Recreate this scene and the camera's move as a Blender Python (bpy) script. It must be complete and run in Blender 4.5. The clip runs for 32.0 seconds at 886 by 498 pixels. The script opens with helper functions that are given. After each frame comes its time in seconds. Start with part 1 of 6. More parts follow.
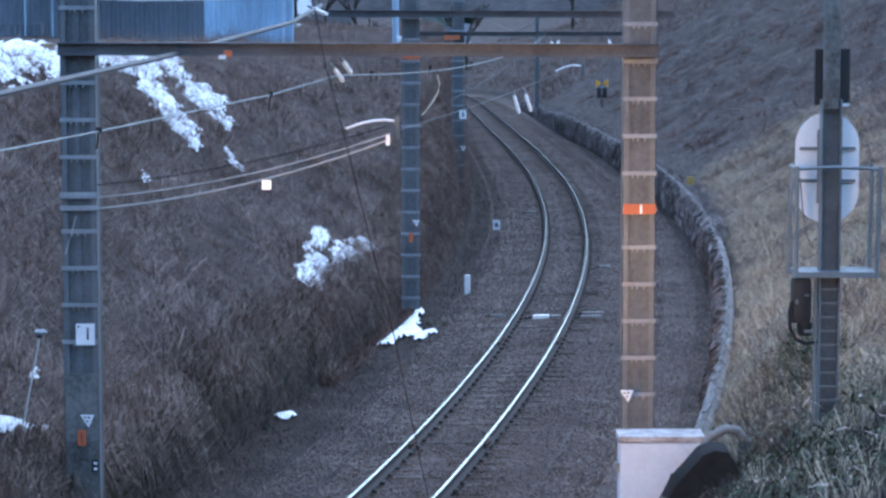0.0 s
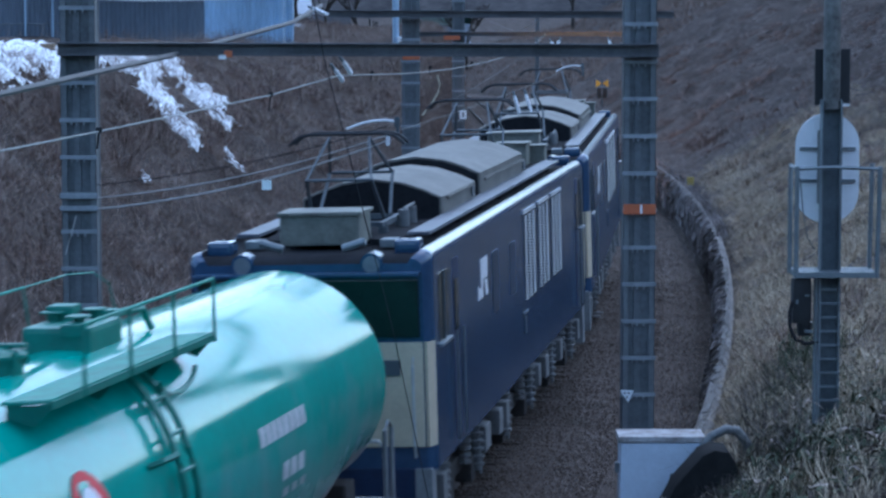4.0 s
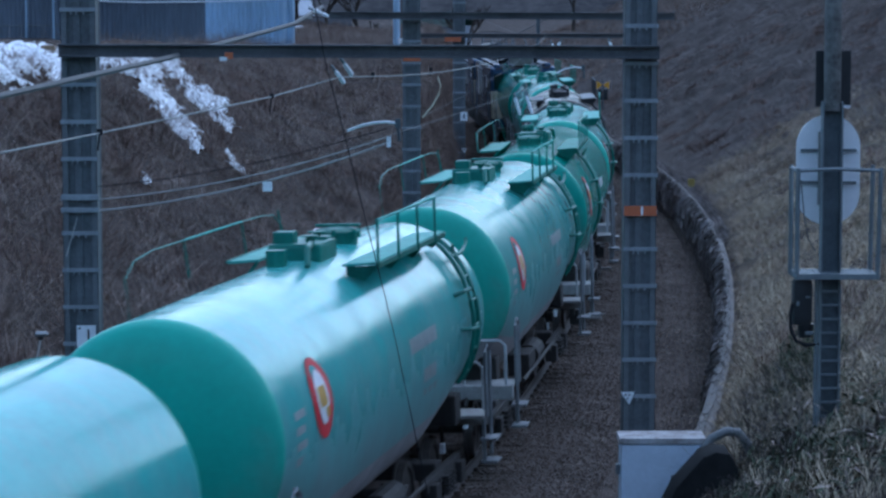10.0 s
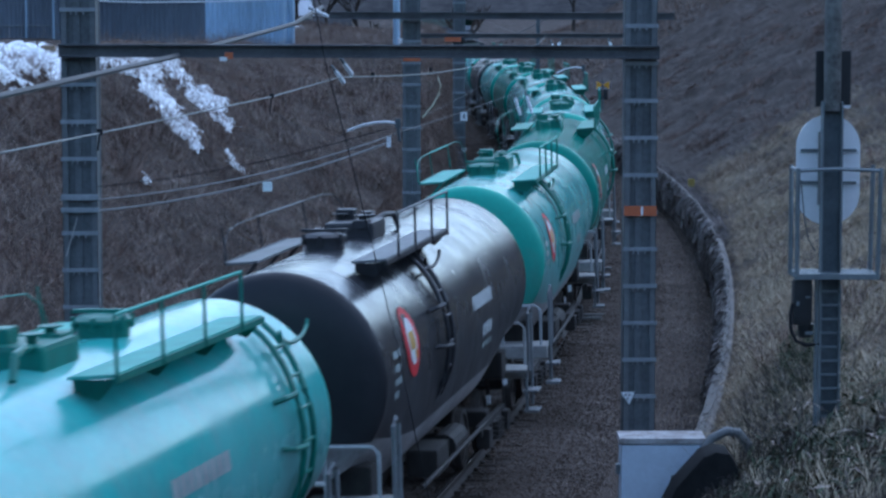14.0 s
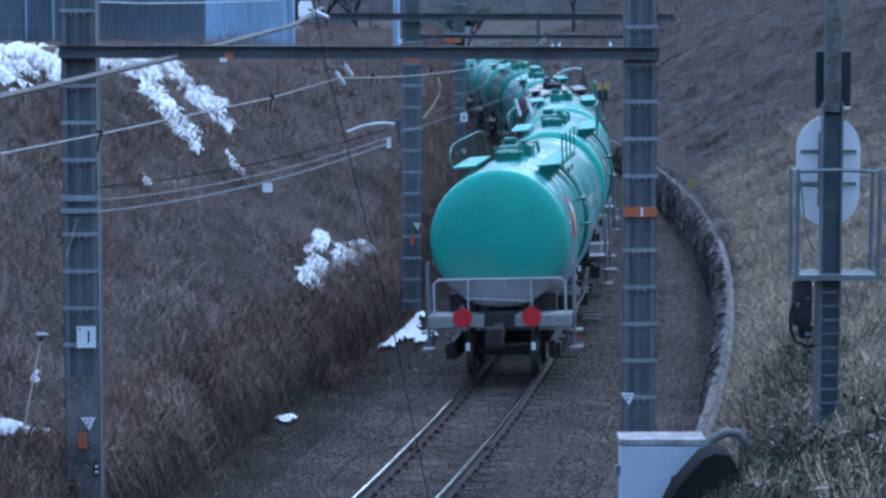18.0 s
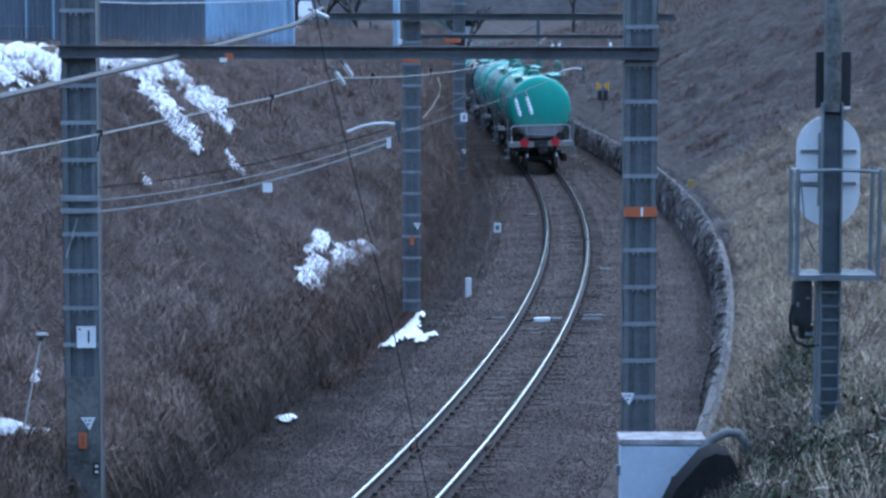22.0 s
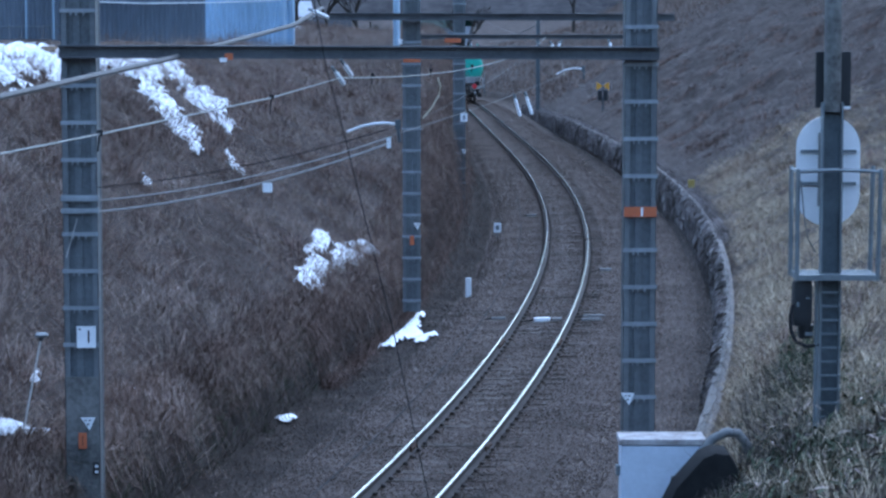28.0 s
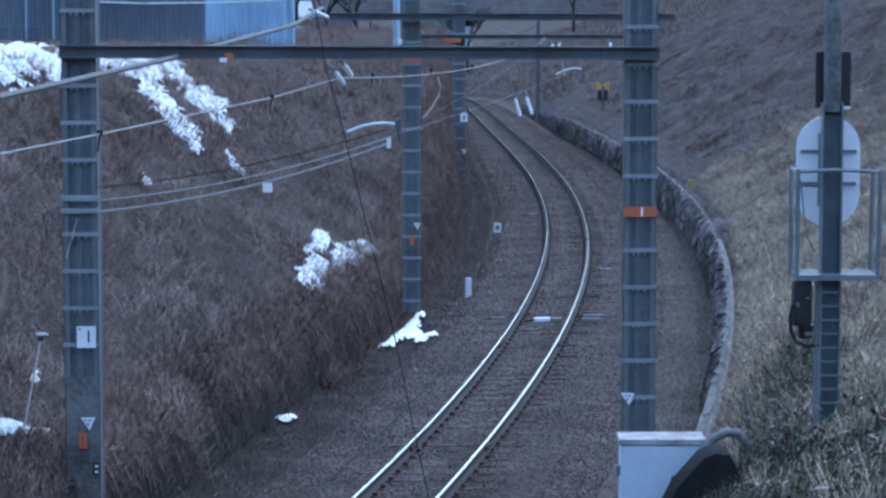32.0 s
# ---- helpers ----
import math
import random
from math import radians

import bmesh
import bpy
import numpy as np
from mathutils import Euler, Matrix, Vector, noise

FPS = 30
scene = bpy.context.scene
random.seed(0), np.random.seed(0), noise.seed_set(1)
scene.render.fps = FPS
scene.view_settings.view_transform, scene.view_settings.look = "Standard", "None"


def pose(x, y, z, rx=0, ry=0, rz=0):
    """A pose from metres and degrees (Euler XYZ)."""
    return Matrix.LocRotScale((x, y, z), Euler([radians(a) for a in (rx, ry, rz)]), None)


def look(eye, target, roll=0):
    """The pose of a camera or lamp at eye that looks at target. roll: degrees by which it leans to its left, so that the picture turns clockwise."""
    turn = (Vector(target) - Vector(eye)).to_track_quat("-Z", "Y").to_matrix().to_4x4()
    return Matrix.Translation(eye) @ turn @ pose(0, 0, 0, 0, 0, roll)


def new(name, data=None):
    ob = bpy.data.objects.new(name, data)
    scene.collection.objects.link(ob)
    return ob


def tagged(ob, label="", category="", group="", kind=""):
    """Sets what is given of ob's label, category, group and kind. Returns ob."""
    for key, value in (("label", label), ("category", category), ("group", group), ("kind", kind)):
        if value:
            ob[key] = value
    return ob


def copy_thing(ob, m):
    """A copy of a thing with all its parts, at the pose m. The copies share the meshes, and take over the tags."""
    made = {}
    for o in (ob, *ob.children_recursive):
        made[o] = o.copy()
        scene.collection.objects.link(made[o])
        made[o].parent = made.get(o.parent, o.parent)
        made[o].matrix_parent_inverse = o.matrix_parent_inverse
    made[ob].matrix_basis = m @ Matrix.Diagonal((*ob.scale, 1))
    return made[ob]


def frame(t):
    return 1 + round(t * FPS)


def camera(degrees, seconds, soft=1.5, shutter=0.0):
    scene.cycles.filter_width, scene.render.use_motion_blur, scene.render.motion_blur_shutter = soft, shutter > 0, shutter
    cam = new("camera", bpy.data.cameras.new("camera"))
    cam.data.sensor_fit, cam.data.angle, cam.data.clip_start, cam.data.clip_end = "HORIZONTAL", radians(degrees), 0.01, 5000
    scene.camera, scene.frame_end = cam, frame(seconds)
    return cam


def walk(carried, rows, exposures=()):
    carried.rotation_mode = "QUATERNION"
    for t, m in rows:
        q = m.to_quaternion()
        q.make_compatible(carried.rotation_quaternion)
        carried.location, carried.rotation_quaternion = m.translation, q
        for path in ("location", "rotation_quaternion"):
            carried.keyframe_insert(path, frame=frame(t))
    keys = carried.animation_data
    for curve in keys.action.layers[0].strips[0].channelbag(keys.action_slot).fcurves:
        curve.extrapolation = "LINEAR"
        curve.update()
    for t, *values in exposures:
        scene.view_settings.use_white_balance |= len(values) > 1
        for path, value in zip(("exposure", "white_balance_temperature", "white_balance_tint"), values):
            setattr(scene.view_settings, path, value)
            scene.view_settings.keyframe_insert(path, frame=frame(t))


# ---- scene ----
cam = camera(18.54, 32.0, soft=2.6, shutter=0.25)

EXPOSURE = 1.75


def aim(dx, dy):
    """The standing camera's pose, turned by a hair right (dx) and down (dy), in degrees."""
    return pose(0, 0, 6.696, 90 - 5.3727 - dy, 0, -dx)


walk(cam, [(0.0, aim(0.02, 0.06)), (3.5, aim(0.02, 0.06)), (5.5, aim(0, 0.036)), (7.5, aim(0, 0.034)), (8.5, aim(0, 0.022)),
           (14.5, aim(0, 0.02)), (16.5, aim(0, 0)), (24.0, aim(0, 0)), (32.0, aim(0, 0))],
     exposures=[(t, EXPOSURE + 0.17 + e, 5640, 10) for t, e in ((0.0, 0.1), (1.0, 0.0), (2.0, -0.15), (3.0, -0.3), (6.0, -0.7), (8.0, -0.83), (10.0, -0.84), (11.0, -0.92), (12.0, -0.83), (13.0, -0.92), (14.0, -0.7), (15.0, -0.7), (16.6, -0.78), (17.4, -0.48), (18.4, -0.04), (19.2, 0.0), (32.0, 0.0))])

# ---- light: an overcast winter dusk ----
world = bpy.data.worlds.new("dusk_sky")
scene.world = world
world.use_nodes = True
wt = world.node_tree
sky = wt.nodes.new("ShaderNodeTexSky")
sky.sky_type = "NISHITA"
sky.sun_disc = False
sky.sun_elevation = radians(56)
sky.sun_rotation = radians(20)
sky.air_density, sky.dust_density, sky.ozone_density = 1.3, 0.4, 2.0
wt.links.new(sky.outputs[0], wt.nodes["Background"].inputs[0])
wt.nodes["Background"].inputs[1].default_value = 0.116
sun = new("sun", bpy.data.lights.new("sun", "SUN"))
sun.data.energy, sun.data.angle, sun.data.color = 0.55, radians(120), (0.92, 0.96, 1.0)
sun.matrix_basis = look((26, 34, 60), (0, 0, 0))


# ---- materials ----
def mat(name, color, rough=0.7, metal=0.0, vary=0.25, scale=6.0, fine=60.0, bump=0.15, depth=0.01, second=None, coat=0.0, island=0.0, each=0.0, stretch=(1, 1, 1)):
    """A procedural surface: colour broken by a coarse and a fine noise, with a bump of its own."""
    m = bpy.data.materials.new(name)
    m.use_nodes = True
    nt, n = m.node_tree, m.node_tree.nodes
    b = n["Principled BSDF"]
    co = n.new("ShaderNodeTexCoord")
    mp = n.new("ShaderNodeMapping")
    mp.inputs["Scale"].default_value = stretch
    nt.links.new(co.outputs["Object"], mp.inputs[0])
    big, small = n.new("ShaderNodeTexNoise"), n.new("ShaderNodeTexNoise")
    for t, sc in ((big, scale), (small, fine)):
        t.inputs["Scale"].default_value = sc
        t.inputs["Detail"].default_value = 5
        t.inputs["Roughness"].default_value = 0.65
        nt.links.new(mp.outputs[0], t.inputs["Vector"])
    mix = n.new("ShaderNodeMix")
    mix.data_type = "RGBA"
    dark = [c * (1 - vary) for c in color]
    light = [min(1, c * (1 + vary)) for c in color] if second is None else second
    mix.inputs["A"].default_value = (*dark, 1)
    mix.inputs["B"].default_value = (*light, 1)
    add = n.new("ShaderNodeMath")
    add.operation = "MULTIPLY_ADD"
    nt.links.new(small.outputs[0], add.inputs[0])
    add.inputs[1].default_value = 0.6
    ramp = n.new("ShaderNodeMapRange")
    ramp.inputs["From Min"].default_value, ramp.inputs["From Max"].default_value = 0.55, 1.05
    nt.links.new(big.outputs[0], add.inputs[2])
    nt.links.new(add.outputs[0], ramp.inputs[0])
    nt.links.new(ramp.outputs[0], mix.inputs["Factor"])
    out = mix.outputs["Result"]
    for amount, source in ((island, "Random Per Island"), (each, "Random")):
        if amount:
            src = n.new("ShaderNodeNewGeometry" if source == "Random Per Island" else "ShaderNodeObjectInfo")
            hsv = n.new("ShaderNodeHueSaturation")
            mr = n.new("ShaderNodeMapRange")
            mr.inputs["To Min"].default_value, mr.inputs["To Max"].default_value = 1 - amount, 1 + amount
            nt.links.new(src.outputs[source], mr.inputs[0])
            nt.links.new(mr.outputs[0], hsv.inputs["Value"])
            nt.links.new(out, hsv.inputs["Color"])
            out = hsv.outputs[0]
    nt.links.new(out, b.inputs["Base Color"])
    b.inputs["Roughness"].default_value = rough
    b.inputs["Metallic"].default_value = metal
    b.inputs["Coat Weight"].default_value = coat
    if rough >= 0.9:  # dusty, fibrous or crumbly: next to no sheen
        b.inputs["Specular IOR Level"].default_value = 0.08
    b.inputs["Coat Roughness"].default_value = 0.12
    if bump:
        bp = n.new("ShaderNodeBump")
        bp.inputs["Strength"].default_value, bp.inputs["Distance"].default_value = bump, depth
        nt.links.new(add.outputs[0], bp.inputs["Height"])
        nt.links.new(bp.outputs[0], b.inputs["Normal"])
    return m


def glow(name, color, power):
    m = bpy.data.materials.new(name)
    m.use_nodes = True
    b = m.node_tree.nodes["Principled BSDF"]
    b.inputs["Base Color"].default_value = (*color, 1)
    b.inputs["Emission Color"].default_value = (*color, 1)
    b.inputs["Emission Strength"].default_value = power
    return m


EARTH = mat("brown_earth", (0.066, 0.053, 0.047), 0.95, vary=0.5, scale=0.9, fine=14, bump=0.8, depth=0.12, second=(0.122, 0.1, 0.088))
DAMP = mat("damp_dark_earth", (0.034, 0.027, 0.023), 0.95, vary=0.5, scale=0.8, fine=16, bump=0.9, depth=0.06, second=(0.066, 0.053, 0.045))
GREYGRASS = mat("grey_dead_grass", (0.165, 0.145, 0.138), 0.9, vary=0.6, scale=0.4, fine=2.2, bump=0, second=(0.34, 0.3, 0.282), island=0.55)
BALLAST = mat("ballast_bed", (0.108, 0.088, 0.077), 0.95, vary=0.5, scale=0.8, fine=38, bump=1.0, depth=0.05)
STONE = mat("ballast_stone", (0.12, 0.094, 0.079), 0.95, vary=0.5, scale=0.4, fine=12, island=0.5)
WALLSTONE = mat("mossy_dark_concrete", (0.2, 0.186, 0.172), 0.95, vary=0.5, scale=1.5, fine=20, bump=0.6, depth=0.03)
WOODS = mat("far_winter_woods", (0.03, 0.032, 0.037), 0.95, vary=0.5, scale=0.04, fine=0.5, bump=0.0, second=(0.1, 0.092, 0.09))
BRAMBLE = mat("dead_bramble", (0.138, 0.096, 0.079), 0.9, vary=0.65, scale=0.35, fine=2.4, bump=0, second=(0.285, 0.203, 0.163), island=0.5)
CANE = mat("bramble_cane", (0.26, 0.195, 0.155), 0.85, vary=0.45, scale=0.35, fine=3, bump=0, second=(0.40, 0.32, 0.27), island=0.7)
STRAW = mat("dry_grass", (0.39, 0.295, 0.19), 0.9, vary=0.45, scale=0.9, fine=3, bump=0, second=(0.60, 0.475, 0.335), island=0.5)
ROOT = mat("dark_stems_and_hollow_shade", (0.07, 0.06, 0.054), 0.95, vary=0.5, scale=0.6, fine=4, bump=0, second=(0.14, 0.122, 0.11), island=0.4)
GREEN_GRASS = mat("winter_green_grass", (0.055, 0.066, 0.042), 0.9, vary=0.4, scale=0.6, fine=4, bump=0, island=0.5)
BEAM = mat("dark_rusted_beam", (0.10, 0.1, 0.105), 0.75, 0.2, vary=0.35, scale=2, fine=25)
BAR = mat("pale_batten_steel", (0.27, 0.29, 0.305), 0.55, 0.2, vary=0.25, scale=3, fine=30)
COPING = mat("weathered_coping_stone", (0.15, 0.142, 0.132), 0.95, vary=0.5, scale=2.5, fine=24, bump=0.5, depth=0.02, each=0.3)
RUBBER = mat("dull_black_rubber", (0.02, 0.02, 0.02), 0.95, vary=0.3)
LENS = mat("unlit_lamp_lens", (0.16, 0.18, 0.2), 0.15, vary=0.2, bump=0)
POLE = mat("weathered_blue_grey_steel", (0.16, 0.17, 0.176), 0.6, 0.3, vary=0.3, scale=1.2, fine=22)
WEBGREY = mat("dull_pole_web_steel", (0.125, 0.135, 0.142), 0.7, 0.2, vary=0.4, scale=1.2, fine=18)
FEEDER = mat("weathered_feeder_sheath", (0.11, 0.105, 0.10), 0.7, vary=0.25)
MIDGREY = mat("worn_grey_step_paint", (0.2, 0.21, 0.215), 0.6, vary=0.3, scale=3, fine=25)
PALEWIRE = mat("pale_twisted_wire", (0.44, 0.42, 0.39), 0.6, 0.2, vary=0.2)
ROOFDARK = mat("sooty_and_shade_dark_roof_paint", (0.02, 0.021, 0.024), 0.95, vary=0.4, scale=1.5, fine=14)
BUSH = mat("dead_undergrowth", (0.145, 0.1, 0.083), 0.9, vary=0.6, scale=0.5, fine=3, bump=0, second=(0.26, 0.18, 0.148), island=0.6)
BLEACHED = mat("bleached_grass", (0.40, 0.33, 0.235), 0.9, vary=0.35, scale=0.5, fine=3, bump=0, second=(0.56, 0.47, 0.34), island=0.5)
DARKWALL = mat("dark_weathered_boards", (0.055, 0.058, 0.066), 0.85, vary=0.35, scale=0.5, fine=6)
CRATEWOOD = mat("weathered_crate_boards", (0.2, 0.14, 0.085), 0.85, vary=0.35, scale=4, fine=30, stretch=(0.3, 1, 3))
SLATE = mat("dark_slate_roof", (0.05, 0.055, 0.065), 0.7, vary=0.3)
SNOWROOF = mat("snowy_roof", (0.7, 0.72, 0.76), 0.8, vary=0.15, scale=0.5)
GREENROOF = mat("green_metal_roof", (0.02, 0.07, 0.06), 0.6, vary=0.3)
CREAMWALL = mat("cream_plaster_wall", (0.42, 0.40, 0.36), 0.8, vary=0.2, scale=0.6)
SNOW = mat("old_snow", (0.9, 0.92, 0.94), 0.8, vary=0.08, scale=3, fine=25, bump=0.4, depth=0.03)
RAILTOP = mat("polished_rail_head", (0.42, 0.41, 0.4), 0.13, 1.0, vary=0.1, bump=0)
RAILSIDE = mat("dark_rail_steel", (0.05, 0.039, 0.033), 0.85, vary=0.4, scale=5, fine=50)
RUST = mat("rusty_steel", (0.10, 0.062, 0.045), 0.8, 0.3, vary=0.45, scale=7, fine=60)
SLEEPER = mat("weathered_sleeper", (0.10, 0.085, 0.074), 0.9, vary=0.5, scale=4, fine=40, each=0.3)
CONCRETE = mat("aged_concrete", (0.24, 0.235, 0.225), 0.9, vary=0.35, scale=1.2, fine=18, bump=0.4)
MASTGREY = mat("stained_mast_concrete", (0.13, 0.125, 0.115), 0.9, vary=0.6, scale=1.6, fine=14, bump=0.3, second=(0.27, 0.265, 0.25))
GALV = mat("dull_galvanised_steel", (0.20, 0.225, 0.235), 0.55, 0.5, vary=0.25, scale=3, fine=30)
GALV_DARK = mat("dark_painted_lattice_steel", (0.10, 0.118, 0.13), 0.6, 0.4, vary=0.3, scale=3, fine=30)
WHITE = mat("white_enamel", (0.84, 0.85, 0.86), 0.4, vary=0.06, scale=3, fine=20, bump=0.05)
ORANGE = mat("orange_band_paint", (0.5, 0.13, 0.05), 0.6, vary=0.15)
BLACK = mat("black_paint", (0.018, 0.019, 0.021), 0.55, vary=0.3)
CABLE = mat("dark_cable", (0.03, 0.03, 0.032), 0.9, vary=0.2)
WIRE = mat("copper_wire_patina", (0.17, 0.175, 0.17), 0.5, 0.6, vary=0.2)
BARK = mat("dry_twig", (0.05, 0.043, 0.038), 0.95)
FENCE_BLUE = mat("pale_blue_sheet_metal", (0.36, 0.48, 0.6), 0.5, 0.2, vary=0.25, scale=0.6, fine=9, stretch=(1, 1, 0.2))
FENCE_GREY = mat("dull_grey_sheet_metal", (0.17, 0.20, 0.24), 0.55, 0.2, vary=0.25, scale=0.6, fine=9, stretch=(1, 1, 0.2))


def tank_paint(name, color, rough, spec, dust=(0.23, 0.225, 0.22), thin=0.75, most=0.65):
    """Glossy tank enamel: sun-faded patches, streaks washed down the shell, brake dust thickening towards the belly, uneven gloss."""
    m = mat(name, color, rough, vary=0.16, scale=0.7, fine=11, bump=0.012, each=0.08)
    nt, n = m.node_tree, m.node_tree.nodes
    b = n["Principled BSDF"]
    paint = b.inputs["Base Color"].links[0].from_socket
    co, mp = n.new("ShaderNodeTexCoord"), n.new("ShaderNodeMapping")
    mp.inputs["Scale"].default_value = (2.0, 0.8, 0.8)
    streak, cloud = n.new("ShaderNodeTexNoise"), n.new("ShaderNodeTexNoise")
    streak.inputs["Scale"].default_value, cloud.inputs["Scale"].default_value = 1.0, 1.3
    for k in (streak, cloud):
        k.inputs["Detail"].default_value, k.inputs["Roughness"].default_value = 6, 0.62
    nt.links.new(co.outputs["Object"], mp.inputs[0])
    nt.links.new(mp.outputs[0], streak.inputs["Vector"])
    nt.links.new(co.outputs["Object"], cloud.inputs["Vector"])
    axes = n.new("ShaderNodeSeparateXYZ")
    nt.links.new(co.outputs["Object"], axes.inputs[0])
    low = n.new("ShaderNodeMapRange")
    low.inputs["From Min"].default_value, low.inputs["From Max"].default_value = 2.75, 1.65
    low.inputs["To Min"].default_value, low.inputs["To Max"].default_value = -0.32, 0.42
    nt.links.new(axes.outputs["Z"], low.inputs[0])
    both, total = n.new("ShaderNodeMath"), n.new("ShaderNodeMath")
    both.operation, total.operation = "ADD", "ADD"
    nt.links.new(streak.outputs[0], both.inputs[0])
    nt.links.new(cloud.outputs[0], both.inputs[1])
    nt.links.new(both.outputs[0], total.inputs[0])
    nt.links.new(low.outputs[0], total.inputs[1])
    film = n.new("ShaderNodeMapRange")
    film.inputs["From Min"].default_value, film.inputs["From Max"].default_value = thin, thin + 1.0
    film.inputs["To Max"].default_value = most
    nt.links.new(total.outputs[0], film.inputs[0])
    mix = n.new("ShaderNodeMix")
    mix.data_type = "RGBA"
    nt.links.new(film.outputs[0], mix.inputs["Factor"])
    nt.links.new(paint, mix.inputs["A"])
    mix.inputs["B"].default_value = (*dust, 1)
    nt.links.new(mix.outputs["Result"], b.inputs["Base Color"])
    dull = n.new("ShaderNodeMapRange")
    dull.inputs["From Min"].default_value, dull.inputs["From Max"].default_value = 0.55, 1.6
    dull.inputs["To Min"].default_value, dull.inputs["To Max"].default_value = rough * 0.7, rough * 2.6
    nt.links.new(total.outputs[0], dull.inputs[0])
    nt.links.new(dull.outputs[0], b.inputs["Roughness"])
    b.inputs["Specular IOR Level"].default_value = spec
    return m


TEAL = tank_paint("light_teal_tank_paint", (0.06, 0.40, 0.365), 0.19, 0.33, (0.29, 0.33, 0.34), 0.52)
GREEN = tank_paint("deep_green_tank_paint", (0.014, 0.315, 0.245), 0.13, 0.4, (0.28, 0.30, 0.30))
SOOT = tank_paint("black_tank_paint", (0.03, 0.032, 0.037), 0.24, 0.4, (0.11, 0.11, 0.118), 0.6, 0.4)
END_PAINT = {TEAL: tank_paint("chalky_teal_end_paint", (0.042, 0.40, 0.297), 0.42, 0.3, thin=1.0),
             GREEN: tank_paint("chalky_green_end_paint", (0.010, 0.27, 0.20), 0.4, 0.3, thin=1.0),
             SOOT: tank_paint("dull_black_end_paint", (0.02, 0.021, 0.025), 0.45, 0.3, (0.09, 0.09, 0.095), 1.0)}
BELLY = mat("dusty_grey_tank_belly", (0.36, 0.35, 0.35), 0.65, vary=0.35, scale=1.6, fine=18, bump=0.05)
TEALDECK = mat("worn_teal_walkway_paint", (0.07, 0.36, 0.29), 0.6, vary=0.25, scale=3, fine=30)
GREENDECK = mat("worn_green_walkway_paint", (0.02, 0.22, 0.16), 0.6, vary=0.3, scale=3, fine=30)
SILLPAINT = mat("dusty_beige_grey_sill_paint", (0.30, 0.295, 0.28), 0.65, vary=0.35, scale=2.5, fine=22)
LETTER = mat("chalky_white_lettering", (0.46, 0.5, 0.5), 0.6, vary=0.3, scale=5, fine=40)
GREYPAINT = mat("grey_underframe_paint", (0.15, 0.155, 0.155), 0.6, vary=0.35, scale=2, fine=25)
GREENPART = mat("dark_green_fitting_paint", (0.012, 0.17, 0.125), 0.45, vary=0.25, scale=3, fine=25)
BOGIE = mat("oily_black_bogie", (0.035, 0.032, 0.03), 0.75, 0.2, vary=0.4)
WHEELSTEEL = mat("worn_wheel_steel", (0.07, 0.062, 0.056), 0.6, 0.4, vary=0.4, scale=4, fine=30)
RED = mat("red_marker", (0.62, 0.02, 0.03), 0.5, vary=0.15)
LOCOBLUE = mat("locomotive_blue_paint", (0.03, 0.066, 0.125), 0.16, vary=0.25, scale=0.7, fine=12, bump=0.04)
CREAM = mat("cream_paint", (0.58, 0.50, 0.36), 0.5, vary=0.15, scale=2, fine=18)
ROOFGREY = mat("sooty_grey_roof_paint", (0.122, 0.12, 0.106), 0.7, vary=0.35, scale=1.2, fine=14)
GLASSY = mat("dark_cab_glass", (0.012, 0.02, 0.018), 0.08, vary=0.2, bump=0)
LOUVRE = mat("pale_louvre_metal", (0.15, 0.16, 0.17), 0.5, 0.2, vary=0.2)

DULLPAINT = mat("dull_lettering_paint", (0.28, 0.33, 0.32), 0.6, vary=0.3)
CABPAINT = mat("weathered_cabinet_paint", (0.56, 0.62, 0.70), 0.6, vary=0.12, scale=2.5, fine=22, bump=0.05)
RUSTLID = mat("rust_stained_lid_paint", (0.30, 0.24, 0.20), 0.8, vary=0.5, scale=5, fine=25, second=(0.52, 0.5, 0.5))
PALE = mat("pale_grey_paint", (0.45, 0.47, 0.47), 0.55, vary=0.25, scale=3, fine=25)
AMBER = mat("amber_emblem_paint", (0.55, 0.32, 0.06), 0.5, vary=0.2)
BLACKTRIM = mat("black_fitting_paint", (0.03, 0.03, 0.034), 0.5, vary=0.3)
OLIVE = mat("olive_grey_roof_box_paint", (0.15, 0.155, 0.13), 0.6, vary=0.4, scale=2.5, fine=18)
LOCOGREY = mat("blue_grey_roof_paint", (0.095, 0.105, 0.125), 0.55, vary=0.3, scale=2, fine=20)
HATCHDARK = mat("dull_dark_hatch_paint", (0.025, 0.05, 0.088), 0.3, vary=0.3, scale=2, fine=20)
LOCODARK = mat("dark_blue_frame_paint", (0.012, 0.026, 0.07), 0.5, vary=0.3, scale=2, fine=20)
LAMPGLOW = glow("lit_headlamp", (1.0, 0.55, 0.25), 65000.0)

# ---- the railway line: a curve that eases to the left ----
KNOTS = (-25, -20, 5, 25, 45, 65, 85, 110, 140, 172, 186, 320, 400)
BEND = (0.0, 0.0049, 0.00386, 0.00292, 0.00289, 0.00211, 0.00098, -0.00007, -0.00018, -0.0001, 0.0015, 0.0015, 0.0)
CANT = 0.0298
STEP = 0.5
S = np.arange(-420, 620, STEP)
curl = np.interp(S, KNOTS, BEND, left=0.0)
turn = np.concatenate([[0], np.cumsum((curl[1:] + curl[:-1]) / 2 * STEP)])
zero = int(round(420 / STEP))
turn = turn - turn[zero] + 1.3609
TX = np.concatenate([[0], np.cumsum((np.cos(turn[1:]) + np.cos(turn[:-1])) / 2 * STEP)])
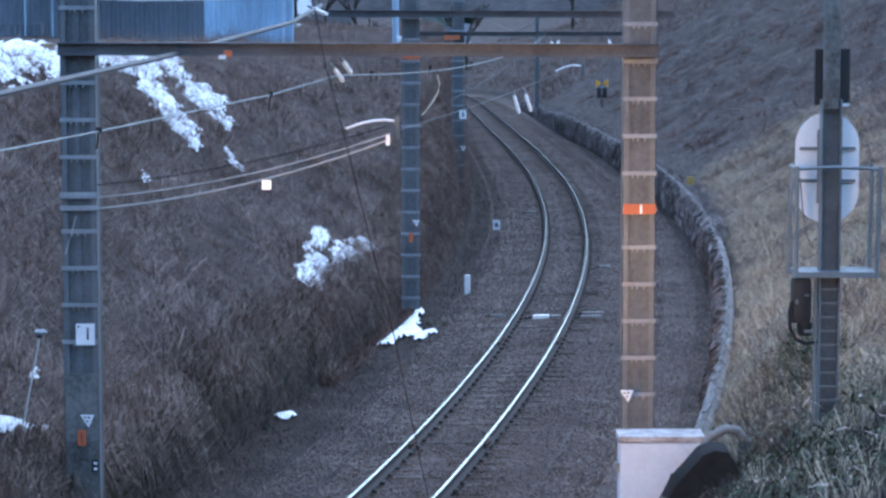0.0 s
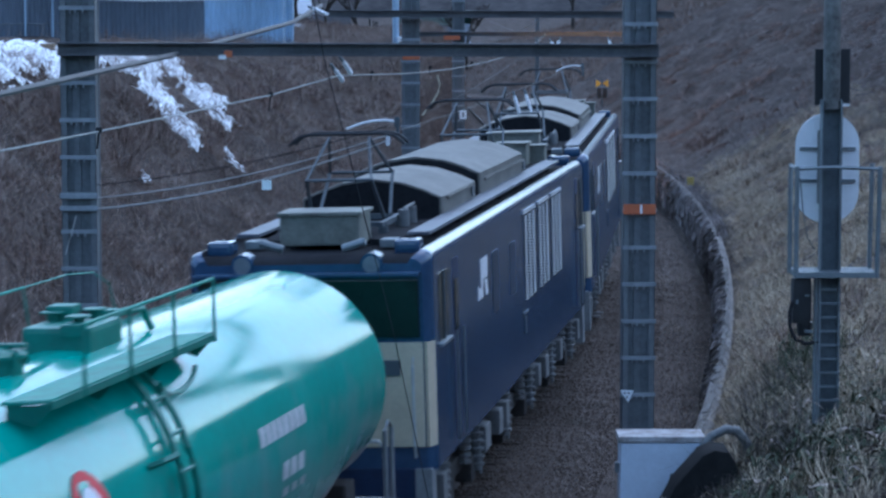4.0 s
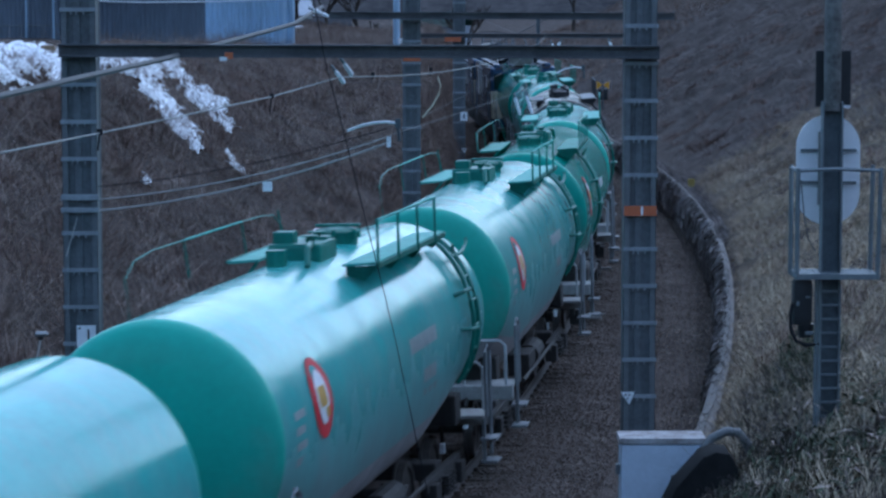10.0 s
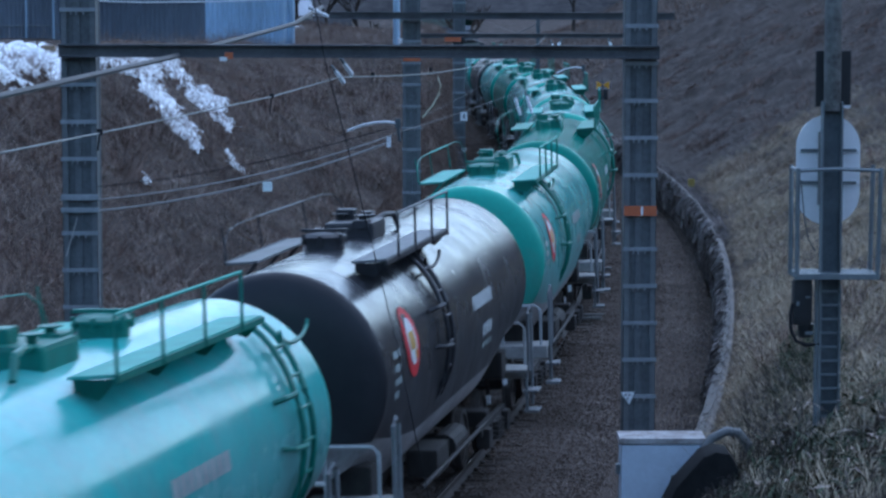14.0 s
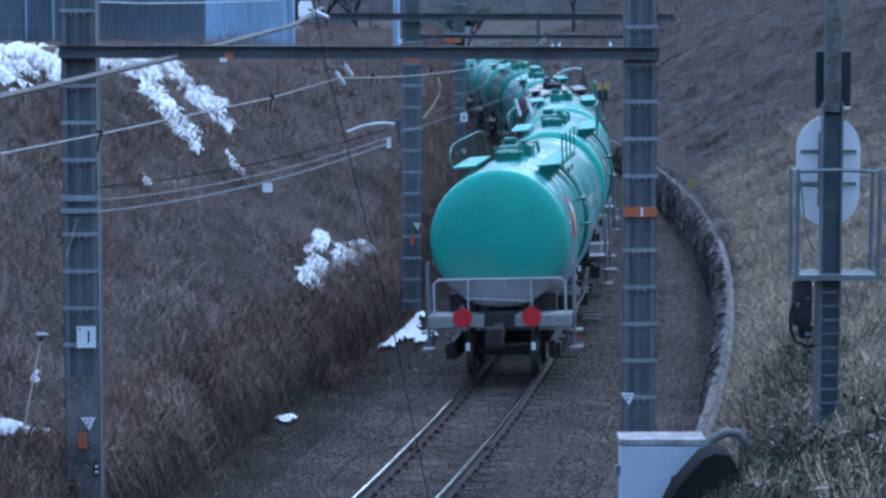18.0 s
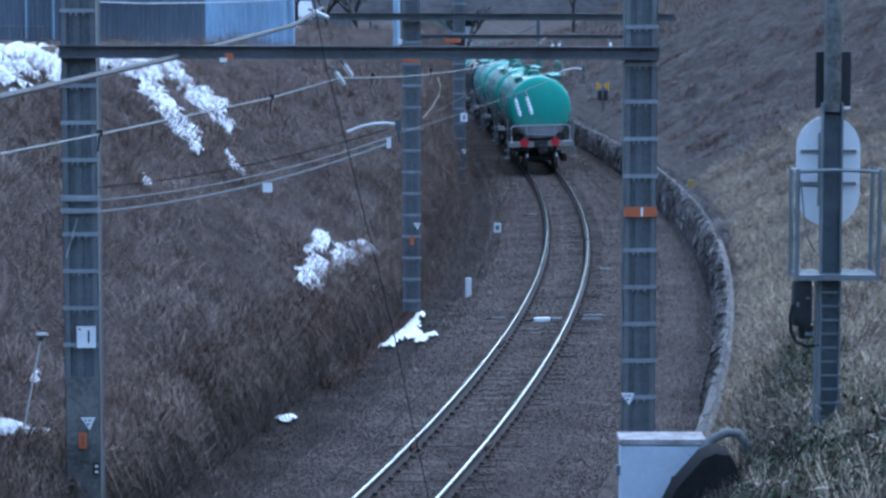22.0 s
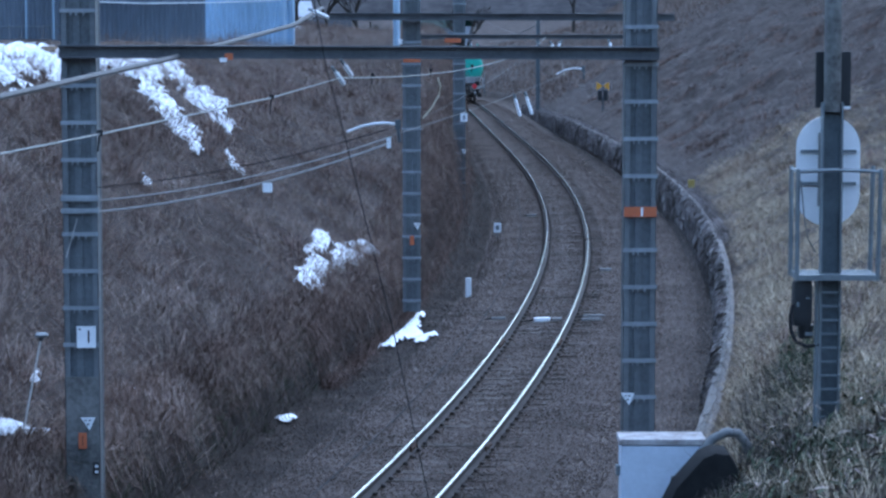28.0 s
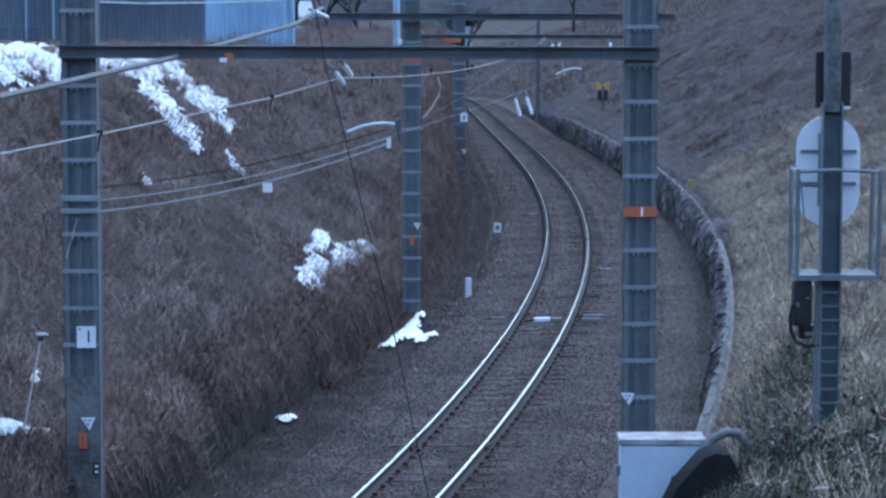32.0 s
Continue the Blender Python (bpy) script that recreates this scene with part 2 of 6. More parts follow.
TY = np.concatenate([[0], np.cumsum((np.sin(turn[1:]) + np.sin(turn[:-1])) / 2 * STEP)])
TX, TY = TX - TX[zero] - 2.840, TY - TY[zero] + 24.088


def rise(s):
    return -0.0000247 * np.clip(s, -30, 130) ** 2 - 0.0064 * np.clip(s - 130, 0, 130) - 0.0002 * np.clip(s - 130, 0, 60) ** 2 - 0.024 * np.clip(s - 190, 0, 70)


def plan(s, l, h):
    """Ground points s metres along the line, l to the right of its middle, h above the low rail."""
    a = np.interp(s, S, turn)
    return np.stack([np.interp(s, S, TX) + np.sin(a) * l, np.interp(s, S, TY) - np.cos(a) * l, h + rise(s) + 0 * np.asarray(l, float)], -1)


def canted(s, l, h):
    """The same on the canted track."""
    c, d = math.cos(CANT), math.sin(CANT)
    return plan(s, (l + 0.566) * c - h * d - 0.566, (l + 0.566) * d + h * c)


def waves(s, l, f, seed):
    """Smooth unevenness, -1 to 1."""
    r = np.random.RandomState(seed)
    out = 0
    for i in range(5):
        a, b, c = r.uniform(0.6, 1.9, 3)
        out = out + np.sin(f * a * s * (1 + 0.5 * i) + c * 7 + 1.7 * np.sin(f * b * l)) * np.sin(f * b * l * (1 + 0.4 * i) + a * 9)
    return out / 3


WALL_S = (-420, 10, 40, 70, 110, 140, 620)
WALL_L = (3.95, 3.95, 3.55, 3.15, 2.95, 2.95, 2.95)
WALL_H = (1.0, 1.0, 1.0, 0.92, 0.8, 0.3, 0.3)


def land(s, l):
    """Height of the cutting's ground."""
    s, l = np.asarray(s, float), np.asarray(l, float)
    wl, wh = np.interp(s, WALL_S, WALL_L), np.interp(s, WALL_S, WALL_H)
    left = np.interp(-l, (0, 1.75, 2.35, 3.3, 3.42, 3.52, 3.8, 4.3, 10.3, 11.5, 45, 300), (-0.19, -0.19, -0.34, -0.36, -0.3, 0.3, 0.66, 1.02, 5.15, 5.4, 6.2, 9.0))
    steep = np.interp(-l, (0, 1.75, 2.35, 2.85, 3.1, 3.4, 4.1, 5.0, 10.3, 11.5, 45, 300), (-0.19, -0.19, -0.34, -0.34, 0.2, 2.2, 3.9, 4.35, 5.0, 5.05, 5.6, 8.4))
    k = np.interp(s, (36, 66), (0.0, 1.0))
    left = left * (1 - k) + steep * k
    left = left + 1.75 * np.interp(s, (62, 70, 100, 120), (0, 1, 1, 0)) * np.interp(-l, (3.2, 3.6, 4.5, 7), (0, 1, 0.6, 0))
    r = l - wl
    right = np.where(r < 0, np.interp(l, (0, 1.75, 2.4, 5), (-0.17, -0.15, -0.28, -0.3)),
                     wh + np.interp(r, (0, 0.3, 0.9, 16, 22, 60, 300), (-1.4, -0.12, 0.22, 8.4, 10.2, 15, 30)))
    right = np.where((s > 128) & (r > -0.6), np.maximum(right, -0.3), right)
    z = np.where(l < 0, left, right)
    z = np.where(np.abs(l) > 2.6, z * np.interp(s, (230, 330), (1.0, 0.25)), z)
    rough = np.clip((np.abs(l) - 3.3) / 2.5, 0, 1)
    z = z + rough * (0.17 * waves(s, l, 0.8, 3) + 0.10 * waves(s, l, 2.6, 4)) * np.where(l > 0, np.clip(r / 1.0, 0, 1), 1)
    far_side = np.where(l > 0, np.clip((r - 1.5) / 2.0, 0, 1), 0)
    z = z + far_side * (0.26 * waves(0.9 * s + 0.7 * l, 0.35 * l - 0.2 * s, 1.1, 8) + 0.12 * waves(s, l, 3.1, 9))
    return z


# ---- mesh helpers ----
def part(name, bm, material, parent=None, label="", smooth=False):
    """Links a bmesh as one mesh object under a thing or a part."""
    me = bpy.data.meshes.new(name)
    bm.normal_update()
    bm.to_mesh(me)
    bm.free()
    for m in (material if isinstance(material, (list, tuple)) else [material]):
        me.materials.append(m)
    if smooth:
        me.shade_smooth()
        me.set_sharp_from_angle(angle=0.62)
    ob = new(name, me)
    if parent is not None:
        ob.parent = parent
    if label:
        ob["label"] = label
    return ob


def mesh(name, verts, faces, material, parent=None):
    me = bpy.data.meshes.new(name)
    verts, faces = np.asarray(verts, np.float32), np.asarray(faces, np.int32)
    k = faces.shape[1]
    me.vertices.add(len(verts))
    me.vertices.foreach_set("co", verts.ravel())
    me.loops.add(faces.size)
    me.loops.foreach_set("vertex_index", faces.ravel())
    me.polygons.add(len(faces))
    me.polygons.foreach_set("loop_start", np.arange(0, faces.size, k, dtype=np.int32))
    me.update(calc_edges=True)
    me.validate()
    me.materials.append(material)
    ob = new(name, me)
    if parent is not None:
        ob.parent = parent
    return ob


def thing(name, m, label, category, group=""):
    ob = new(name)
    ob.matrix_basis = m
    ob.empty_display_size = 0.2
    return tagged(ob, label, category, group)


def box(bm, c, size, rot=None, bevel=0.0):
    m = Matrix.Translation(c) @ (rot.to_4x4() if rot is not None else Matrix()) @ Matrix.Diagonal((*size, 1))
    v = bmesh.ops.create_cube(bm, size=1.0, matrix=m)["verts"]
    if bevel:
        es = list({e for x in v for e in x.link_edges})
        bmesh.ops.bevel(bm, geom=es, offset=bevel, segments=2, affect="EDGES", profile=0.7)
    return bm


def rod(bm, a, b, r, n=8, r2=None):
    a, b = Vector(a), Vector(b)
    d = b - a
    q = d.to_track_quat("Z", "Y").to_matrix().to_4x4()
    bmesh.ops.create_cone(bm, cap_ends=True, segments=n, radius1=r, radius2=r if r2 is None else r2, depth=d.length,
                          matrix=Matrix.Translation((a + b) / 2) @ q)
    return bm


def tube(bm, pts, r, n=6):
    """A pipe swept along points."""
    pts = [Vector(p) for p in pts]
    rings = []
    for i, p in enumerate(pts):
        d = (pts[min(i + 1, len(pts) - 1)] - pts[max(i - 1, 0)]).normalized()
        u = d.cross(Vector((0, 0, 1)) if abs(d.z) < 0.95 else Vector((1, 0, 0))).normalized()
        w = d.cross(u)
        rings.append([bm.verts.new(p + (u * math.cos(6.2832 * k / n) + w * math.sin(6.2832 * k / n)) * r) for k in range(n)])
    for a, b in zip(rings, rings[1:]):
        for k in range(n):
            bm.faces.new((a[k], a[(k + 1) % n], b[(k + 1) % n], b[k]))
    bm.faces.new(rings[0][::-1])
    bm.faces.new(rings[-1])
    bmesh.ops.recalc_face_normals(bm, faces=bm.faces[:])
    return bm


def lathe(bm, prof, n=24, m=None):
    """A body of revolution about x, from (x, radius) pairs."""
    m = m or Matrix()
    rings = []
    for x, r in prof:
        if r < 1e-4:
            rings.append([bm.verts.new(m @ Vector((x, 0, 0)))])
        else:
            rings.append([bm.verts.new(m @ Vector((x, r * math.sin(6.28319 * k / n), r * math.cos(6.28319 * k / n)))) for k in range(n)])
    for a, b in zip(rings, rings[1:]):
        for k in range(n):
            j = (k + 1) % n
            if len(a) == 1:
                bm.faces.new((a[0], b[j], b[k]))
            elif len(b) == 1:
                bm.faces.new((a[k], a[j], b[0]))
            else:
                bm.faces.new((a[k], a[j], b[j], b[k]))
    bmesh.ops.recalc_face_normals(bm, faces=bm.faces[:])
    return bm


def extrude(bm, outline, y0, y1):
    """A plate: an outline in x and z, from y0 to y1."""
    a = [bm.verts.new((x, y0, z)) for x, z in outline]
    b = [bm.verts.new((x, y1, z)) for x, z in outline]
    n = len(a)
    bm.faces.new(a)
    bm.faces.new(b[::-1])
    for i in range(n):
        bm.faces.new((a[i], b[i], b[(i + 1) % n], a[(i + 1) % n]))
    bmesh.ops.recalc_face_normals(bm, faces=bm.faces[:])
    return bm


B = bmesh.new


def sag(a, b, drop, n=12):
    a, b = Vector(a), Vector(b)
    return [a.lerp(b, i / n) - Vector((0, 0, drop * 4 * (i / n) * (1 - i / n))) for i in range(n + 1)]

# ---- ground ----
gs = np.concatenate([np.arange(-400, -20, 8.0), np.arange(-20, 140, 0.6), np.arange(140, 600, 5.0)])
gl = np.concatenate([[-300, -200, -120, -70, -45, -30, -22, -17], np.arange(-14, -4.2, 0.3), np.arange(-4.2, -2.2, 0.12), [-2, -1.75, -1.2, -0.6, 0, 0.6, 1.2, 1.75, 2.1, 2.4, 2.7],
                     np.arange(2.9, 16, 0.3), [18, 21, 25, 32, 45, 65, 100, 160, 300]])
SS, LL = np.meshgrid(gs, gl, indexing="ij")
gv = plan(SS.ravel(), LL.ravel(), land(SS, LL).ravel())
ni, nj = len(gs), len(gl)
idx = np.arange(ni * nj).reshape(ni, nj)
quads = np.stack([idx[:-1, :-1], idx[:-1, 1:], idx[1:, 1:], idx[1:, :-1]], -1)
inside = (gl[:-1] + gl[1:] > -4.3) & (gl[:-1] + gl[1:] < 6.4)
verge = (gl[:-1] + gl[1:] > -7.1) & ~inside & (gl[:-1] < 0)
ground = mesh("ground", gv, quads[:, ~inside & ~verge].reshape(-1, 4), EARTH)
tagged(ground, "brown earth banks of a railway cutting", "ground", kind="structure")
ground.data.shade_smooth()
bed = mesh("ballast_bed", gv, quads[:, inside].reshape(-1, 4), BALLAST)
strip = mesh("verge", gv, quads[:, verge].reshape(-1, 4), DAMP)
tagged(strip, "damp dark earth verge beside the ballast", "ground", kind="structure")
strip.data.shade_smooth()
tagged(bed, "dark brown crushed-stone ballast bed", "ballast", kind="structure")

# far land, to the horizon
far = mesh("far_ground", [(-3000, -3000, -6), (3000, -3000, -6), (3000, 4000, -6), (-3000, 4000, -6)], [(0, 1, 2, 3)], EARTH)
tagged(far, "distant brown winter land", "ground", kind="structure")

ring = []
for k in range(97):
    a = 2 * math.pi * k / 96
    for r, h in ((560, -8), (760, 110), (1000, 215), (1300, 240)):
        j = 1 + 0.28 * noise.noise(Vector((math.cos(a) * 3, math.sin(a) * 3, r * 0.01)))
        low = 0.78 - 0.16 * math.sin(a)
        ring.append((r * math.cos(a), 60 + r * math.sin(a), h * j * low if h > 0 else h))
hill = mesh("distant_hills", ring, [(k * 4 + i, k * 4 + i + 4, k * 4 + i + 5, k * 4 + i + 1) for k in range(96) for i in range(3)], WOODS)
tagged(hill, "dark wooded winter hills round the valley", "hills", kind="structure")
hill.data.shade_smooth()

# ---- retaining wall along the right-hand bank ----
ws = np.arange(-30, 134, 1.0)
wl, wh = np.interp(ws, WALL_S, WALL_L), np.interp(ws, WALL_S, WALL_H)
loop = [(-0.1, -0.6), (0.1, 0.88), (0.06, 0.88), (0.06, 1.0), (0.26, 1.0), (0.26, -0.6)]
wv = np.concatenate([plan(ws, wl + dl, np.where(dz > 0, dz * wh, dz)) for dl, dz in loop])
n = len(ws)
wf = [(a * n + i, ((a + 1) % 6) * n + i, ((a + 1) % 6) * n + i + 1, a * n + i + 1) for a in range(6) for i in range(n - 1)]
wall = mesh("retaining_wall", wv, wf, WALLSTONE)
tagged(wall, "low stained concrete retaining wall with a coping", "wall", kind="structure")

bm = B()
box(bm, (0, 0, 0.03), (0.64, 0.07, 0.06), bevel=0.012)
cope = part("coping_stone", bm, COPING, wall)
for i in range(62):
    s = -8 + 0.65 * i
    o = cope if i == 0 else cope.copy()
    if i:
        scene.collection.objects.link(o)
    a, b = plan(np.array([s - 0.3, s + 0.3]), np.interp(s, WALL_S, WALL_L) + 0.15 + random.uniform(-0.02, 0.02), np.interp(s, WALL_S, WALL_H) - 0.03 + random.uniform(-0.02, 0.015))
    d = b - a
    o.matrix_basis = Matrix.Translation((a + b) / 2) @ Euler((random.uniform(-0.06, 0.06), random.uniform(-0.02, 0.02), math.atan2(d[1], d[0]) + random.uniform(-0.02, 0.02))).to_matrix().to_4x4()

# ---- track ----
line = thing("railway_track", Matrix(), "single railway track with polished rails on sleepers in ballast", "railway track")
rs = np.arange(-300, 420, 1.0)
for side in (-1, 1):
    for nm, prof, m in (("rail", ((-0.065, -0.155), (-0.065, -0.14), (-0.012, -0.12), (-0.012, -0.04), (-0.034, -0.03), (-0.034, -0.004), (0.034, -0.004), (0.034, -0.03), (0.012, -0.04), (0.012, -0.12), (0.065, -0.14), (0.065, -0.155)), RAILSIDE),
                        ("rail_head", ((-0.024, -0.0042), (-0.019, 0.0), (0.019, 0.0), (0.024, -0.0042)), RAILTOP)):
        pv = np.concatenate([canted(rs, side * 0.566 + dl, dz) for dl, dz in prof])
        k, n = len(prof), len(rs)
        pf = [(a * n + i, ((a + 1) % k) * n + i, ((a + 1) % k) * n + i + 1, a * n + i + 1) for a in range(k) for i in range(n - 1)]
        r = mesh(nm, pv, pf, m, line)
bm = B()
box(bm, (0, 0, -0.278), (0.2, 2.0, 0.2), bevel=0.02)
first = part("sleeper", bm, SLEEPER, line)


def frame_at(s, l=0.0, h=0.0):
    """A pose on the canted track, x along it."""
    p, q = canted(np.array([s - 0.3, s + 0.3]), l, h)
    d = q - p
    return Matrix.Translation((p + q) / 2) @ Euler((-CANT, 0, math.atan2(d[1], d[0]))).to_matrix().to_4x4()


first.matrix_basis = frame_at(5.0)
for i in range(1, 215):
    o = first.copy()
    scene.collection.objects.link(o)
    o.matrix_basis = frame_at(5.0 + 0.61 * i + random.uniform(-0.02, 0.02)) @ pose(0, random.uniform(-0.05, 0.05), random.uniform(-0.014, 0.008), random.uniform(-0.5, 0.5), 0, random.uniform(-1.2, 1.2))


# clips that hold both rails to every sleeper
clip = np.array([(x, y, z) for x in (-0.045, 0.045) for y in (-0.03, 0.03) for z in (-0.02, 0.02)])
cube = np.array([(0, 1, 3, 2), (4, 6, 7, 5), (0, 4, 5, 1), (2, 3, 7, 6), (0, 2, 6, 4), (1, 5, 7, 3)])
cv, cf = [], []
for i in range(150):
    m = np.array(frame_at(5.0 + 0.61 * i))
    for y in (-0.66, -0.472, 0.472, 0.66):
        cf.append(cube + len(cv) * 8)
        cv.append((clip + (0, y, -0.15)) @ m[:3, :3].T + m[:3, 3])
clips = mesh("rail_fastening", np.concatenate(cv), np.concatenate(cf), RAILSIDE, line)
tagged(clips, "rusty rail clips on the sleepers", kind="stuff")


# ---- overhead line ----
def lattice_pole(base, height, width, label, bars=0.46, start=0.25):
    """A built-up steel pole: four corner angles tied by batten plates."""
    p = thing("catenary_pole", Matrix.Translation(base), label, "catenary pole", "overhead line poles")
    h = width / 2
    for sx in (-1, 1):
        for sy in (-1, 1):
            bm = B()
            box(bm, (sx * (h - 0.035), sy * (h - 0.004), height / 2), (0.07, 0.008, height))
            box(bm, (sx * (h - 0.004), sy * (h - 0.035), height / 2), (0.008, 0.07, height))
            part("corner_angle", bm, POLE, p)
    bm = B()
    box(bm, (0, -h * 0.72, height / 2), (width * 0.9, 0.012, height * 0.998))
    part("web_plate", bm, WEBGREY, p)
    bm = B()
    box(bm, (-width * 0.05, -h * 0.78, height / 2), (width * 0.2, 0.03, height * 0.996), bevel=0.004)
    part("centre_rib", bm, WEBGREY, p)
    for sx in (-1, 1):
        bm = B()
        box(bm, (sx * (h - 0.012), 0, height / 2), (0.006, width - 0.15, height * 0.997))
        part("side_plate", bm, POLE, p)
    if start > 1:
        bm = B()
        box(bm, (0, -h - 0.002, start / 2 - 0.2), (width - 0.02, 0.012, start - 0.4))
        part("cover_plate", bm, MASTGREY, p)
    z, i = start, 0
    while z < height - 0.1:
        bm = B()
        box(bm, (0, -h - 0.008, z), (width + 0.03, 0.016, 0.05), bevel=0.003)
        for x in (-0.2, -0.05, 0.16):
            rod(bm, (x * width, -h - 0.008, z), (x * width, -h - 0.008, z - 0.06), 0.01, 6)
        part("batten_plate", bm, BAR, p)
        i += 1
        z += bars
    return p


poleA = lattice_pole((-4.49, 33.7, 0.1), 8.5, 0.43, "grey steel lattice catenary pole with sign plates", start=2.25)
poleAR = lattice_pole((2.44, 33.7, -0.4), 9.0, 0.40, "grey steel lattice catenary pole with an orange band")
poleB = lattice_pole((-0.67, 58, -0.1), 8.0, 0.38, "grey steel lattice catenary pole beside the track")
poleC = lattice_pole((0.50, 84, -0.3), 8.5, 0.38, "dark distant steel catenary pole")


def beam(a, b, depth, label):
    t = thing("portal_beam", Matrix(), label, "portal beam")
    a, b = Vector(a), Vector(b)
    for dz in (-depth / 2, depth / 2):
        bm = B()
        for k in (0,):
            d = b - a
            rot = d.to_track_quat("X", "Z").to_matrix()
            box(bm, (a + b) / 2 + Vector((0, 0, dz)), (d.length, 0.16, 0.02), rot)
        part("flange", bm, BEAM, t)
    bm = B()
    box(bm, (a + b) / 2, ((b - a).length, 0.02, depth - 0.02), (b - a).to_track_quat("X", "Z").to_matrix())
    part("web", bm, BEAM, t)
    return t


for z in (4.17, 4.02):
    bm = B()
    box(bm, (0, -0.235, z - 0.1), (0.47, 0.03, 0.06), bevel=0.006)
    part("clamp_band", bm, BAR, poleA)

beam((-4.72, 33.4, 5.99), (2.66, 33.4, 5.97), 0.14, "dark steel portal beam across the track")
beam((-2.4, 57.6, 6.22), (4.9, 57.6, 6.2), 0.13, "dark steel cantilever beam over the track")
beam((-0.86, 83.6, 5.38), (5.6, 83.6, 5.38), 0.12, "distant dark steel beam over the track")


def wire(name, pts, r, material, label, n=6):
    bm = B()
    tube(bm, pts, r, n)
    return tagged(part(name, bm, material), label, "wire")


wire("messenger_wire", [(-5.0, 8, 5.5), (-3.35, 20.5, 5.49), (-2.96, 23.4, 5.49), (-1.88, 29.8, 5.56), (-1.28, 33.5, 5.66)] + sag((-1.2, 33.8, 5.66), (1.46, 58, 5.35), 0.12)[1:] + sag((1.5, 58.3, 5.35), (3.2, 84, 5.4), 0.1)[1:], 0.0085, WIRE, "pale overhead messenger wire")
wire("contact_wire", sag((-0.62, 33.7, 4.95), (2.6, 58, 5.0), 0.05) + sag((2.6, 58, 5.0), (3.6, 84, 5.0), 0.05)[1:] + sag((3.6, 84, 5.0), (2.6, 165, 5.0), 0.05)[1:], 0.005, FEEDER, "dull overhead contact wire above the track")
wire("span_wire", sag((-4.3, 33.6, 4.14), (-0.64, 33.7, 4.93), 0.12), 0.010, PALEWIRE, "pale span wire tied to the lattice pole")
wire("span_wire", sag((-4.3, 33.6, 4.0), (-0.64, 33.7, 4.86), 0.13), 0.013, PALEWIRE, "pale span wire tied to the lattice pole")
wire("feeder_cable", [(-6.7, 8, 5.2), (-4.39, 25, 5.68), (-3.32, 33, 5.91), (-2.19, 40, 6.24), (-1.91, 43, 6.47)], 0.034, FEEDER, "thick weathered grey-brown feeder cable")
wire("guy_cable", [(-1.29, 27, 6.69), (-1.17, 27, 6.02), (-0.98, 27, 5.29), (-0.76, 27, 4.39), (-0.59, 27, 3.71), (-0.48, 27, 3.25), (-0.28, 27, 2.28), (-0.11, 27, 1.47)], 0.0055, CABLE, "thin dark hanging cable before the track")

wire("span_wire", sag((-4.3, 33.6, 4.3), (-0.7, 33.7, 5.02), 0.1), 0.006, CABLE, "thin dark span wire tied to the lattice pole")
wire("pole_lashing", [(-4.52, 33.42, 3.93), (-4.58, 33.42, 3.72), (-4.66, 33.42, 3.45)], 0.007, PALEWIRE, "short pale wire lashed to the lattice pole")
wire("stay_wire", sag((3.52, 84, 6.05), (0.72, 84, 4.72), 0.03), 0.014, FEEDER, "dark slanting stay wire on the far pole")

# ---- registration gear, plates and bands on the overhead line ----
def insulator(a, b, label="white porcelain insulator on the overhead line"):
    """A porcelain insulator with sheds, from a to b."""
    a, b = Vector(a), Vector(b)
    t = thing("insulator", Matrix.Translation(a), label, "insulator", "insulators")
    d = b - a
    q = d.to_track_quat("X", "Z").to_matrix().to_4x4()
    n = d.length
    bm = B()
    prof = [(0, 0), (0, 0.024)]
    for i in range(4):
        x = n * (0.12 + 0.2 * i)
        prof += [(x, 0.02), (x + 0.015, 0.033), (x + 0.03, 0.031), (x + 0.045, 0.02)]
    lathe(bm, prof + [(n, 0.024), (n, 0)], 12, q)
    part("porcelain", bm, WHITE, t, smooth=True)
    bm = B()
    rod(bm, q @ Vector((-0.08, 0, 0)), q @ Vector((0.03, 0, 0)), 0.02)
    part("cap", bm, GALV, t)
    return t


for a, b in (((-1.33, 33.55, 5.74), (-1.22, 33.6, 5.58)), ((-1.22, 33.55, 5.83), (-1.12, 33.6, 5.68)),
             ((1.16, 43.6, 5.02), (1.24, 43.6, 4.74)), ((1.34, 43.6, 5.05), (1.43, 43.6, 4.77)),
             ((2.32, 58, 5.62), (2.38, 58, 5.5)), ((2.5, 58, 5.65), (2.44, 58, 5.53)), ((3.55, 58, 5.66), (3.6, 58, 5.52)),
             ((-1.95, 41, 6.44), (-1.72, 41, 6.34))):
    insulator(a, b)


def pull_off(pts, label):
    t = thing("registration_arm", Matrix.Translation(pts[0]), label, "registration arm", "registration arms")
    bm = B()
    o = Vector(pts[0])
    tube(bm, [Vector(p) - o for p in pts], 0.016, 8)
    part("arm_tube", bm, WHITE, t)
    bm = B()
    box(bm, Vector(pts[-1]) - o, (0.07, 0.05, 0.12), bevel=0.01)
    rod(bm, Vector(pts[-1]) - o, Vector(pts[-1]) - o + Vector((0.02, 0, -0.22)), 0.02)
    part("clamp", bm, GALV_DARK, t)


